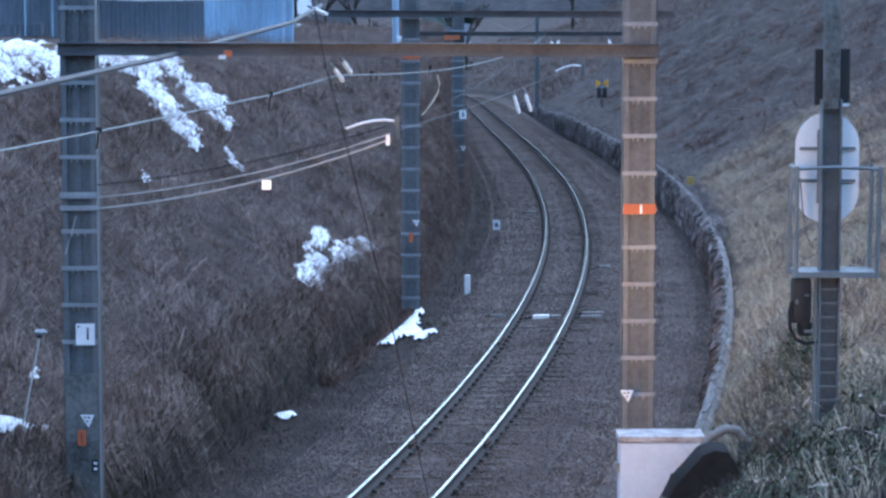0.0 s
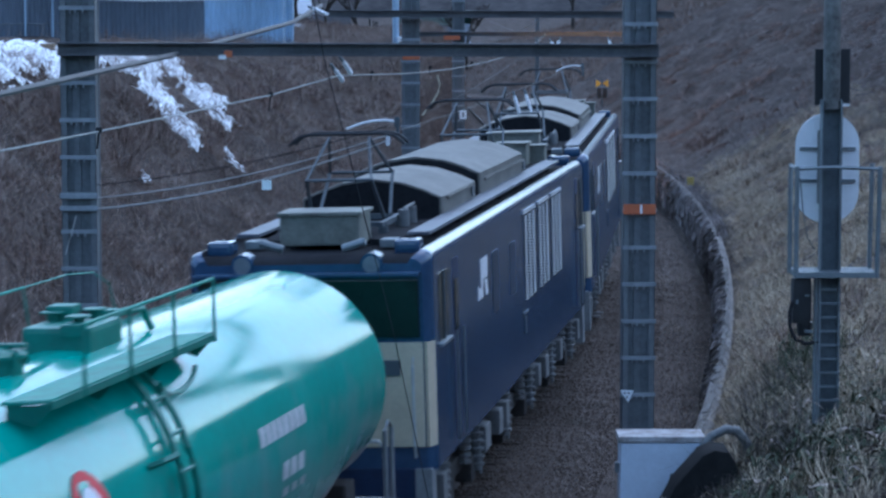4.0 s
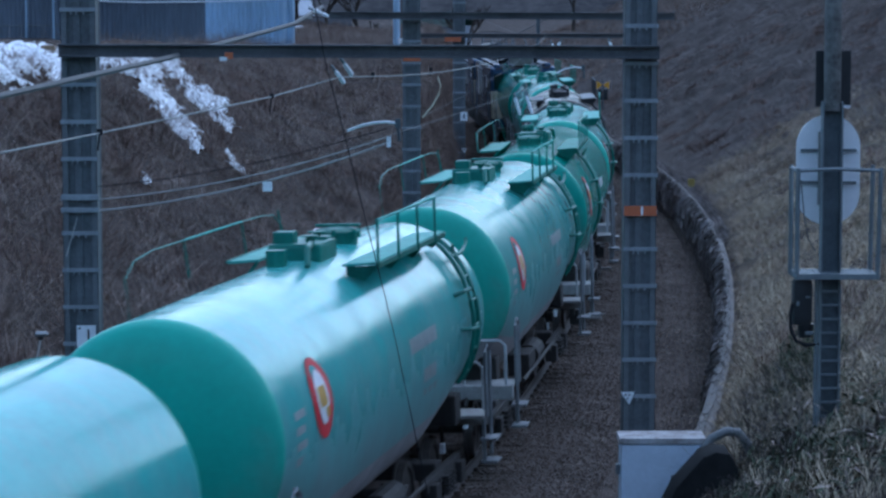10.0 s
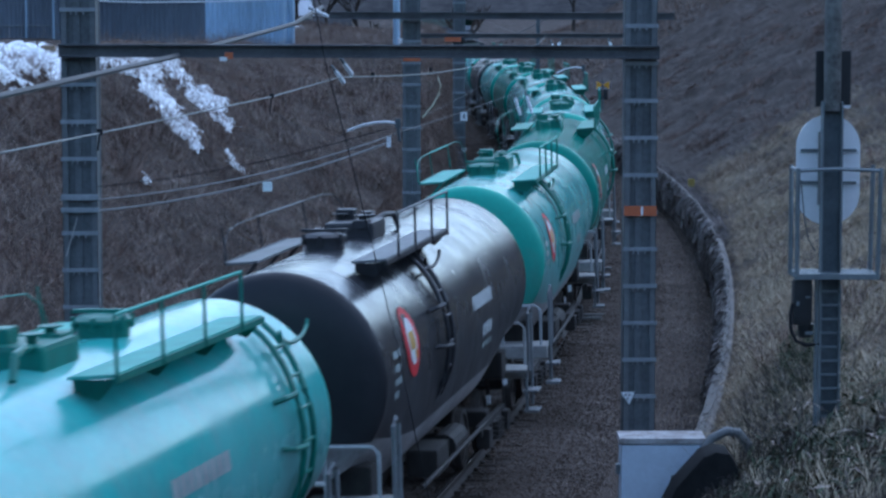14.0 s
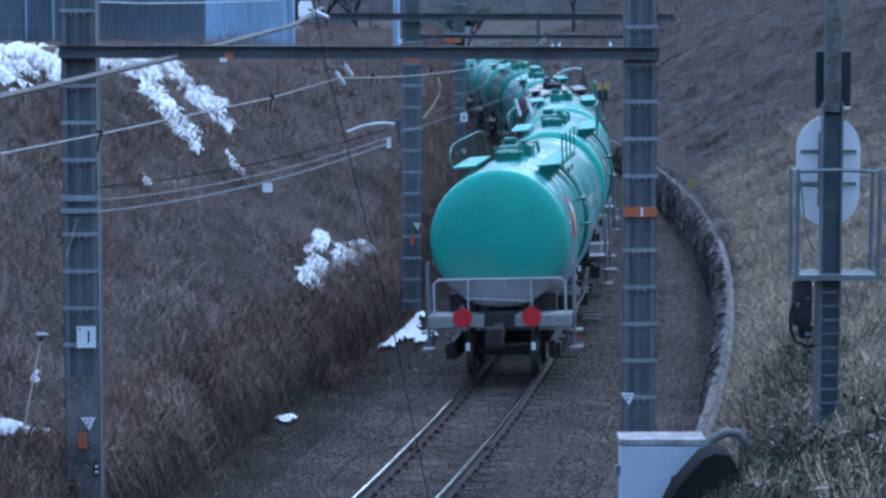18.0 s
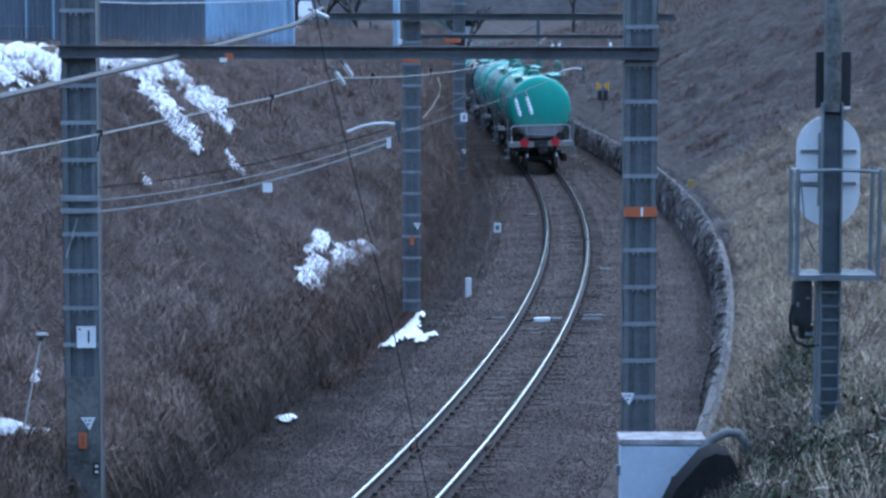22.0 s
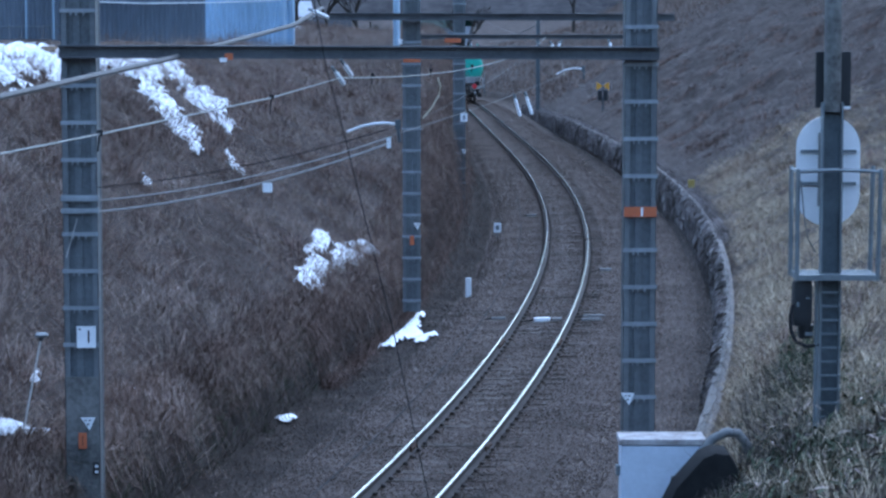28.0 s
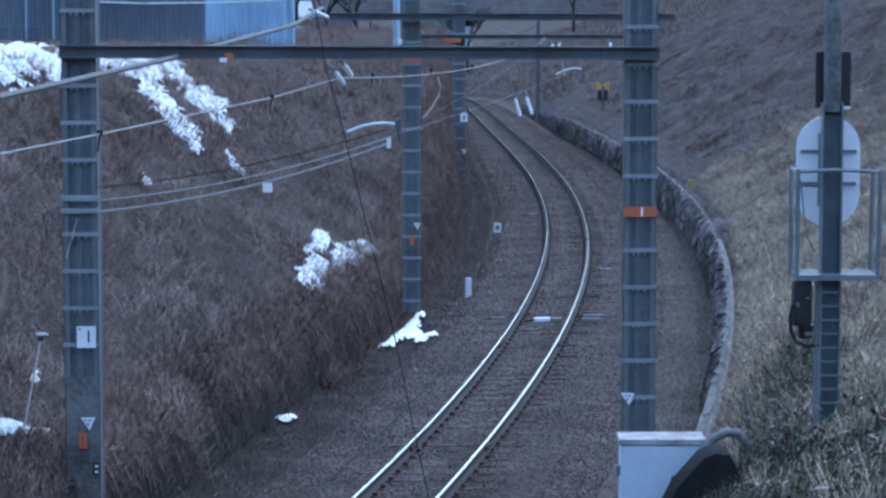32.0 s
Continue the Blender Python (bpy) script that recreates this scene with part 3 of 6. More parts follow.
pull_off([(-1.19, 33.7, 4.99), (-1.0, 33.7, 5.06), (-0.85, 33.7, 5.09), (-0.7, 33.7, 5.1), (-0.56, 33.7, 5.08)], "white curved registration arm holding the contact wire")
pull_off([(2.42, 58, 4.99), (2.6, 58, 5.08), (2.8, 58, 5.12), (2.99, 58, 5.1)], "white curved registration arm over the track")
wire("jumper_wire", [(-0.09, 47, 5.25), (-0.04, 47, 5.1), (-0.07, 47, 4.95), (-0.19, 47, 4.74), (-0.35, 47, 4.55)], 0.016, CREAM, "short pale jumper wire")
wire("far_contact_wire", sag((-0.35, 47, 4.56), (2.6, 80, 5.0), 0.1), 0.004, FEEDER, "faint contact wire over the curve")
for s, d in (((-2.96, 23.4, 5.5), 0.16), ((-1.88, 29.8, 5.57), 0.18), ((-0.95, 36.8, 5.6), 0.12), ((-0.2, 45.3, 5.43), 0.12), ((0.55, 51, 5.35), 0.12)):
    t = thing("hanger_clip", Matrix.Translation(s), "dark clip hanging from the messenger wire", "clip", "wire clips")
    bm = B()
    box(bm, (0, 0, 0), (0.05, 0.03, 0.05), bevel=0.006)
    rod(bm, (0, 0, 0), (-0.02, 0, -d), 0.008)
    part("clip", bm, CABLE, t)


def plate(name, c, size, material, label, category="sign", marks=()):
    """A small enamelled plate with plain marks, facing the camera's side of the line."""
    t = thing(name, Matrix.Translation(c), label, category)
    bm = B()
    box(bm, (0, 0, 0), (size[0], 0.012, size[1]), bevel=0.004)
    part("plate", bm, material, t)
    for x, z, w, h, m in marks:
        bm = B()
        box(bm, (x, -0.009, z), (w, 0.004, h))
        part("mark", bm, m, t)
    return t


def triangle(c, r, label):
    t = thing("triangle_sign", Matrix.Translation(c), label, "sign", "triangle signs")
    bm = B()
    extrude(bm, [(-r, r * 0.8), (r, r * 0.8), (0.02, -r)], -0.006, 0.006)
    part("plate", bm, WHITE, t)
    for x, z in ((-0.3 * r, 0.4 * r), (0.25 * r, 0.4 * r), (0, -0.15 * r)):
        bm = B()
        box(bm, (x, -0.009, z), (0.3 * r, 0.004, 0.22 * r))
        part("mark", bm, BLACK, t)


plate("pole_plate", (-4.43, 33.45, 2.45), (0.235, 0.27), WHITE, "white enamel plate with one dark bar on the pole", marks=((0.03, 0.01, 0.022, 0.15, BLACK), (-0.08, 0.1, 0.03, 0.02, BLACK)))
triangle((-4.42, 33.45, 1.37), 0.09, "small white triangular plate with dark dots")
plate("orange_plate", (-4.49, 33.45, 1.15), (0.10, 0.20), ORANGE, "small orange plate on the lattice pole", marks=((0, 0, 0.012, 0.13, RUST),))
plate("cable_tag", (-4.33, 33.45, 0.80), (0.08, 0.17), BLACK, "small black and white tag on the pole", marks=((0.01, 0.03, 0.04, 0.03, WHITE), (0.01, -0.04, 0.04, 0.03, WHITE)))
plate("orange_band", (2.44, 33.46, 4.01), (0.405, 0.125), ORANGE, "faded orange band round the steel pole", "pole band", marks=((0.02, 0, 0.025, 0.11, WHITE),))
plate("orange_band", (-0.66, 57.77, 5.31), (0.36, 0.13), ORANGE, "faded orange band round the steel pole", "pole band")
plate("orange_band", (0.3, 83.5, 5.27), (0.5, 0.13), ORANGE, "faded orange band round the steel pole", "pole band")
plate("orange_plate", (-0.66, 57.77, 1.45), (0.09, 0.2), ORANGE, "small orange plate on the lattice pole")
triangle((2.28, 33.2, 1.72), 0.085, "small white triangular plate tied to the pole")
triangle((-0.56, 57.75, 1.76), 0.08, "small white triangular plate on the pole")
triangle((0.64, 83.7, 1.85), 0.09, "small white triangular plate on the far pole")
plate("pole_plate", (0.64, 83.7, 2.9), (0.22, 0.27), WHITE, "white number plate on the far pole", marks=((0.01, 0, 0.06, 0.14, GALV),))
plate("wire_tag", (-1.85, 28.55, 4.66), (0.10, 0.10), WHITE, "square white tag hanging on the contact wire", "tag")
plate("wire_tag", (-0.67, 33.5, 4.86), (0.05, 0.13), WHITE, "slim white tag hanging from the span wire", "tag")
plate("beam_tag", (-2.62, 33.3, 5.93), (0.10, 0.08), ORANGE, "small amber tag clipped to the beam", "tag", marks=((-0.07, -0.04, 0.09, 0.05, WHITE),))

# trackside posts
post = thing("distance_post", Matrix.Translation(plan(38.7, -2.05, -0.36)), "short white concrete distance post beside the track", "post")
bm = B()
box(bm, (0, 0, 0.26), (0.13, 0.11, 0.56), bevel=0.015)
part("post", bm, WHITE, post)
post = thing("kilometre_sign", Matrix.Translation(plan(54.2, -2.0, -0.36)), "white square trackside sign on a low stake", "sign")
bm = B()
box(bm, (0, 0, 0.16), (0.05, 0.05, 0.34))
part("stake", bm, CONCRETE, post)
bm = B()
box(bm, (0, -0.02, 0.42), (0.21, 0.03, 0.28), bevel=0.01)
part("plate", bm, WHITE, post)
bm = B()
box(bm, (0, -0.042, 0.42), (0.1, 0.01, 0.13))
part("mark", bm, GALV, post)

# sensor and cable covers between and beside the rails
for s, l, sz, lab in ((33.2, -0.05, (0.16, 0.34, 0.08), "pale cable cover between the rails"), (33.2, 0.26, (0.2, 0.2, 0.06), "pale cable cover between the rails"), (33.7, 1.02, (0.12, 0.45, 0.06), "pale cable cover beside the rail"),
                      (33.1, 1.0, (0.1, 0.42, 0.05), "pale cable cover beside the rail"), (43.6, 1.05, (0.14, 0.28, 0.07), "pale cable cover beside the rail"),
                      (33.6, -1.0, (0.1, 0.3, 0.05), "pale cable cover beside the rail"), (61.5, -1.0, (0.1, 0.3, 0.06), "pale cable cover beside the rail")):
    t = thing("cable_cover", frame_at(s, l, -0.14), lab, "cable cover", "cable covers")
    bm = B()
    box(bm, (0, 0, 0.0), sz, bevel=0.012)
    part("cover", bm, WHITE if l == -0.05 else CONCRETE, t)
    bm = B()
    tube(bm, [(0.02, sz[1] / 2, 0), (0.05, sz[1] / 2 + 0.12, -0.03), (0.02, sz[1] / 2 + 0.3, -0.07)], 0.018)
    part("cable", bm, CABLE, t)
for s in (28.6, 29.1, 16.5, 52.0, 64.5, 77.5):
    for side in (-1, 1):
        t = thing("rail_joint", frame_at(s, side * 0.566, -0.09), "bolted rail joint with rusty fishplates", "rail joint", "rail joints")
        for y in (-0.03, 0.03):
            bm = B()
            box(bm, (0, y, 0), (0.5, 0.025, 0.085), bevel=0.005)
            for x in (-0.17, -0.06, 0.06, 0.17):
                rod(bm, (x, y * 1.3, 0), (x, y * 2.2, 0), 0.016, 6)
            part("fishplate", bm, RUST, t)
wire("track_cable", [tuple(p) for p in canted(np.arange(6, 90, 1.5), -1.35, -0.17)], 0.02, CABLE, "black cable lying along the ballast")
wire("track_cable", [tuple(p) for p in plan(np.arange(6, 75, 1.5), -1.95 + 0.06 * np.sin(np.arange(6, 75, 1.5)), -0.26)], 0.022, CABLE, "black cable lying along the ballast shoulder")

# ---- signal on the right-hand bank ----
sig = thing("signal_post", pose(4.30, 30, 1.55), "railway signal post seen from behind with a white backboard", "railway signal")
for x in (-0.105, 0.105):
    bm = B()
    box(bm, (x, 0, 2.0), (0.02, 0.16, 3.9))
    part("post_flange", bm, GALV, sig)
bm = B()
box(bm, (0, 0.03, 2.0), (0.19, 0.03, 3.9))
part("post_web", bm, GALV_DARK, sig)
bm = B()
rod(bm, (0, 0, 3.85), (0.0, 0, 7.2), 0.095, 16)
part("upper_mast", bm, MASTGREY, sig, smooth=True)
for i in range(12):
    bm = B()
    box(bm, (0, -0.085, 0.3 + 0.155 * i), (0.235, 0.012, 0.022))
    part("batten", bm, GALV, sig)
bm = B()
outline = []
for k in range(34):
    a = math.pi * k / 16.5
    outline.append((0.355 * math.cos(a), (0.26 if k <= 16 else -0.26) + 0.355 * math.sin(a)))
extrude(bm, [(x - 0.01, z + 3.18) for x, z in outline], 0.19, 0.215)
board = part("backboard", bm, WHITE, sig, "white oval signal backboard seen from behind")
bm = B()
box(bm, (-0.08, 0.15, 3.2), (0.09, 0.08, 0.82), bevel=0.01)
part("signal_case", bm, CONCRETE, board)
for x in (-0.22, 0.2):
    for z in (3.04, 3.4):
        bm = B()
        box(bm, (x, 0.17, z), (0.2, 0.03, 0.035))
        part("stiffener", bm, GALV, board)
for x in (-0.10, 0.18):
    bm = B()
    box(bm, (x - 0.02, 0.1, 4.2), (0.11, 0.03, 0.62), bevel=0.006)
    part("dark_panel", bm, BLACK, sig)
bm = B()
box(bm, (0.15, 0.08, 3.89), (0.12, 0.04, 0.03))
part("bracket", bm, WHITE, sig)
cage = [(-0.40, -0.25), (0.49, -0.25), (0.49, 0.3), (-0.40, 0.3)]
for i, (x, y) in enumerate(cage):
    bm = B()
    rod(bm, (x, y, 2.0), (x + (0.02 if x > 0 else 0), y, 3.23), 0.026)
    part("cage_upright", bm, GALV, sig)
bm = B()
tube(bm, [(-0.40, -0.25, 3.2), (0.0, -0.25, 3.22), (0.50, -0.25, 3.2)], 0.022)
tube(bm, [(-0.40, -0.25, 3.2), (-0.40, 0.3, 3.2)], 0.022)
part("hand_rail", bm, GALV, sig)
for i in range(9):
    bm = B()
    box(bm, (0.045, -0.25 + 0.07 * i, 2.03), (0.9, 0.035, 0.06))
    part("platform_slat", bm, GALV, sig)
bm = B()
tube(bm, [(-0.37, -0.26, 3.1), (-0.33, -0.26, 2.7), (-0.28, -0.26, 2.45), (-0.18, -0.1, 2.3)], 0.008)
part("loose_wire", bm, WIRE, sig)
low = B()
box(low, (-0.31, -0.02, 1.725), (0.225, 0.22, 0.53), bevel=0.085)
low = part("lower_lamp_case", low, BLACK, sig, smooth=True)
bm = B()
rod(bm, (-0.27, -0.02, 1.33), (-0.27, -0.02, 1.48), 0.07, 14, 0.095)
part("lamp_neck", bm, BLACK, low, smooth=True)
for x, z, sx, sz in ((-0.24, 1.39, 0.09, 0.035), (-0.26, 1.79, 0.05, 0.02), (-0.37, 1.72, 0.03, 0.05)):
    bm = B()
    box(bm, (x, -0.135, z), (sx, 0.012, sz), bevel=0.003)
    part("clasp", bm, GALV, low)
bm = B()
tube(bm, [(-0.42, -0.1, 1.72), (-0.45, -0.12, 1.6), (-0.44, -0.12, 1.42), (-0.38, -0.12, 1.3), (-0.27, -0.1, 1.25), (-0.13, -0.05, 1.26)], 0.022)
part("cable_loop", bm, CABLE, low)
bm = B()
rod(bm, (-0.155, -0.06, 0.2), (-0.155, -0.06, 1.98), 0.022, 8)
part("cable_riser", bm, GALV, sig)

# ---- relay cabinet, conduit and drum ----
cab = thing("relay_cabinet", pose(2.53, 31.15, -0.35), "pale weathered steel relay cabinet with a rusty rim", "cabinet")
bm = B()
box(bm, (0, 0, 0.93), (0.95, 0.5, 1.86), bevel=0.012)
part("body", bm, CABPAINT, cab)
bm = B()
box(bm, (0.0, 0.02, 1.905), (1.0, 0.56, 0.07), bevel=0.012)
part("lid", bm, RUSTLID, cab, "dirty cream lid with worn paint")
bm = B()
box(bm, (-0.5, -0.05, 1.55), (0.05, 0.1, 0.12), bevel=0.01)
part("latch", bm, GALV, cab)
bm = B()
box(bm, (0.25, -0.262, 1.5), (0.3, 0.012, 0.025))
box(bm, (0.1, -0.262, 1.45), (0.012, 0.012, 0.1))
part("door_seam", bm, GREYPAINT, cab)
pipe = thing("cable_conduit", pose(3.2, 30.9, 0.6), "dark bent cable conduit in the grass", "conduit")
bm = B()
tube(bm, [(-0.34, 0, 0.35), (-0.3, 0, 0.6), (-0.22, 0, 0.82), (-0.1, 0, 0.99), (0.06, 0.02, 1.07), (0.2, 0.05, 1.05), (0.32, 0.1, 0.9), (0.36, 0.15, 0.6)], 0.055, 12)
part("pipe", bm, GREYPAINT, pipe, smooth=True)
drum = thing("dark_cable_box", pose(3.1, 30.2, 0.3), "dark rounded cable box beside the cabinet", "cable box")
bm = B()
extrude(bm, [(-0.72, -0.5), (-0.64, 0.62), (-0.5, 0.9), (-0.2, 1.24), (-0.06, 1.3), (0.1, 1.28), (0.2, 1.12), (0.26, 0.6), (0.3, -0.5)], -0.3, 0.35)
bmesh.ops.bevel(bm, geom=bm.edges[:], offset=0.05, segments=2, affect="EDGES", profile=0.7)
part("casing", bm, RUBBER, drum, smooth=True)

# ---- crossing reflector on the far bank ----
REFLECT = mat("amber_reflector", (0.75, 0.36, 0.03), 0.4, vary=0.1, bump=0)
lp = thing("reflector_post", Matrix.Translation(plan(107.5, 4.48, float(land(107.5, 4.48)) - 0.08)), "low post with twin dark cylinders and an amber cross", "signal")
bm = B()
rod(bm, (0, 0, 0), (0, 0, 0.75), 0.04)
part("stake", bm, GALV_DARK, lp)
for x in (-0.14, 0.14):
    bm = B()
    box(bm, (x, 0, 0.82), (0.22, 0.18, 0.52), bevel=0.06)
    part("lamp_case", bm, BLACK, lp)
for s in (-1, 1):
    bm = B()
    extrude(bm, [(s * 0.02, 1.28), (s * 0.3, 1.46), (s * 0.3, 1.08)], -0.03, 0.0)
    part("reflector_wing", bm, REFLECT, lp)
bm = B()
rod(bm, (0, 0, 1.0), (0, 0, 1.5), 0.03)
part("stem", bm, GALV_DARK, lp)
yel = thing("yellow_marker", Matrix.Translation(plan(57.5, 3.75, 1.0)), "small yellow marker on the wall coping", "marker")
bm = B()
box(bm, (0, 0, 0.12), (0.2, 0.1, 0.24), bevel=0.02)
part("block", bm, mat("dirty_yellow_paint", (0.38, 0.28, 0.08), 0.8), yel)

# small lamp on a slender pole among the brambles
lamp = thing("bank_lamp", pose(-5.3, 34.5, 0.8), "small hooded lamp on a thin leaning pole", "lamp")
bm = B()
tube(bm, [(-0.2, -0.9, -0.75), (0.0, -0.4, 0.5), (0.15, 0, 1.5)], 0.014)
part("pole", bm, PALEWIRE, lamp)
bm = B()
lathe(bm, [(0, 0), (0.005, 0.06), (0.03, 0.09), (0.06, 0.08), (0.075, 0)], 16, Matrix.Translation((0.16, 0, 1.58)) @ Matrix.Rotation(radians(90), 4, "Y"))
part("hood", bm, GALV, lamp, smooth=True)
bm = B()
rod(bm, (0.14, 0, 1.47), (0.17, 0, 1.57), 0.03)
part("lamp_neck", bm, BLACK, lamp)

# ---- fence, posts and houses beyond the left-hand crest ----
fen = thing("sheet_metal_fence", pose(-10.4, 90, 4.75), "pale blue corrugated sheet-metal fence on the crest", "fence")
for i in range(12):
    bm = B()
    x0 = -6.0 + i * 0.95
    pts = []
    for k in range(25):
        pts.append((x0 + k * 0.95 / 24, 0.018 * math.sin(k * math.pi / 2)))
    top = 2.6 + random.uniform(-0.02, 0.02)
    a = [bm.verts.new((x, y, -0.5)) for x, y in pts]
    b = [bm.verts.new((x, y, top)) for x, y in pts]
    for k in range(24):
        bm.faces.new((a[k], a[k + 1], b[k + 1], b[k]))
    bmesh.ops.solidify(bm, geom=bm.faces[:], thickness=0.004)
    part("sheet", bm, FENCE_BLUE if i > 8 else FENCE_GREY, fen)
for x, h, r in ((-3.35, 2.9, 0.035), (-2.45, 2.9, 0.035), (5.15, 3.2, 0.09), (5.45, 3.2, 0.06)):
    bm = B()
    rod(bm, (x, -0.15, -0.5), (x, -0.15, h), r, 10)
    part("post", bm, FENCE_BLUE, fen)
bm = B()
tube(bm, [(-2.2, -0.1, 1.72), (0.5, -0.1, 1.63), (3.0, -0.1, 1.66), (5.4, -0.1, 1.75)], 0.03)
part("top_rail", bm, WHITE, fen)
bm = B()
tube(bm, [(-5, -0.1, 0.85), (-1.5, -0.1, 0.88)], 0.025)
part("middle_rail", bm, GALV, fen)
crate = thing("wooden_crate", pose(-8.62, 59.5, 5.18), "weathered brown wooden crate on the crest of the bank", "crate")
for i in range(3):
    bm = B()
    box(bm, (0, 0, 0.1 + 0.11 * i), (0.3, 0.3, 0.1), bevel=0.01)
    part("board", bm, CRATEWOOD, crate)
gp = thing("service_pole", pose(-1.55, 91, 3.2), "pale blue steel service pole on the crest", "pole")
bm = B()
rod(bm, (0, 0, 0), (0, 0, 5.5), 0.11, 12)
part("shaft", bm, FENCE_BLUE, gp, smooth=True)
bm = B()
box(bm, (0.15, -0.1, 1.9), (0.2, 0.15, 0.16), bevel=0.02)
part("collar", bm, WHITE, gp)
far_post = thing("catenary_pole", Matrix.Translation(plan(136, 3.1, -0.6)), "thin dark distant catenary pole", "catenary pole", "overhead line poles")
bm = B()
box(bm, (0, 0, 3.0), (0.22, 0.22, 6.4), bevel=0.01)
part("shaft", bm, GALV_DARK, far_post)


def house(s, l, w, d, h, turn_by, wallm, roofm, label):
    """A small far house with a pitched roof, windows and doors in its near wall."""
    o = plan(s, l, float(land(s, l)) - 0.4)
    t = thing("house", Matrix.Translation(o) @ Matrix.Rotation(radians(turn_by), 4, "Z"), label, "house", "far houses")
    bm = B()
    box(bm, (0, 0, h / 2), (w, d, h))
    part("wall", bm, wallm, t)
    bm = B()
    e, r = 0.4, h + d * 0.3
    v = [bm.verts.new(p) for p in ((-w / 2 - e, -d / 2 - e, h - 0.1), (w / 2 + e, -d / 2 - e, h - 0.1), (w / 2 + e, 0, r), (-w / 2 - e, 0, r), (-w / 2 - e, d / 2 + e, h - 0.1), (w / 2 + e, d / 2 + e, h - 0.1))]
    bm.faces.new((v[0], v[1], v[2], v[3]))
    bm.faces.new((v[3], v[2], v[5], v[4]))
    bmesh.ops.solidify(bm, geom=bm.faces[:], thickness=0.15)
    part("roof", bm, roofm, t)
    for k in range(int(w / 1.9)):
        bm = B()
        box(bm, (-w / 2 + 1.2 + 1.9 * k, -d / 2 - 0.03, h * 0.62), (1.1, 0.06, 0.9))
        win = part("window", bm, WHITE, t)
        bm = B()
        box(bm, (-w / 2 + 1.2 + 1.9 * k, -d / 2 - 0.07, h * 0.62), (0.9, 0.04, 0.7))
        part("pane", bm, PALE, win)


house(345, 4, 11, 7, 5.0, 4, DARKWALL, SLATE, "dark-walled distant house with pale windows")
house(395, -9, 9, 7, 4.6, -12, CREAMWALL, SLATE, "cream-walled distant house with dark roof")
house(420, 16, 12, 8, 5.5, 10, CREAMWALL, SNOWROOF, "distant house with a snowy roof")
house(300, -16, 8, 6, 4.2, 8, FENCE_GREY, SNOWROOF, "distant shed with a snowy roof")
house(460, -1, 14, 8, 6.0, -5, FENCE_GREY, GREENROOF, "distant house with a green metal roof")
house(330, 18, 8, 6, 4.4, -15, FENCE_GREY, GREENROOF, "distant house with a green metal roof")

def bare_tree(s, l, height, seed):
    """A leafless winter tree: tapered trunk, forking limbs and a haze of twigs."""
    r = random.Random(seed)
    t = thing("bare_tree", Matrix.Translation(plan(s, l, float(land(s, l)) - 0.3)), "leafless dark winter tree beyond the cutting", "tree", "far winter trees")
    limbs, twigs = B(), B()

    def grow(p, d, ln, rad, depth):
        q = p + d * ln
        rod(limbs if depth > 1 else twigs, p, q, rad, 6 if depth > 2 else 4, rad * 0.62)
        if depth:
            for k in range(3):
                n = (d + Vector((r.uniform(-1, 1), r.uniform(-1, 1), r.uniform(-0.2, 0.8))) * 0.62).normalized()
                grow(p.lerp(q, r.uniform(0.55, 1.0)), n, ln * r.uniform(0.55, 0.8), max(0.035, rad * 0.62), depth - 1)

    bm = B()
    top = Vector((r.uniform(-0.3, 0.3), 0, height * 0.34))
    rod(bm, (0, 0, 0), top, height * 0.022, 9, height * 0.015)
    part("trunk", bm, BARK, t)
    for k in range(4):
        d = Vector((r.uniform(-0.7, 0.7), r.uniform(-0.7, 0.7), 1)).normalized()
        grow(top * r.uniform(0.75, 1.0), d, height * 0.27, height * 0.013, 4)
    part("bough", limbs, BARK, t)
    part("twig_crown", twigs, BARK, t)


for i, (s, l, h) in enumerate(((150, -13, 6.5), (168, -12, 7), (188, -15, 7.5), (210, -10, 7), (236, -6, 8), (262, -14, 8), (232, 14, 8), (205, 19, 7.5), (180, 22, 7), (262, 8, 8), (285, 2, 8), (295, -9, 9))):
    bare_tree(s, l, h, 300 + i)

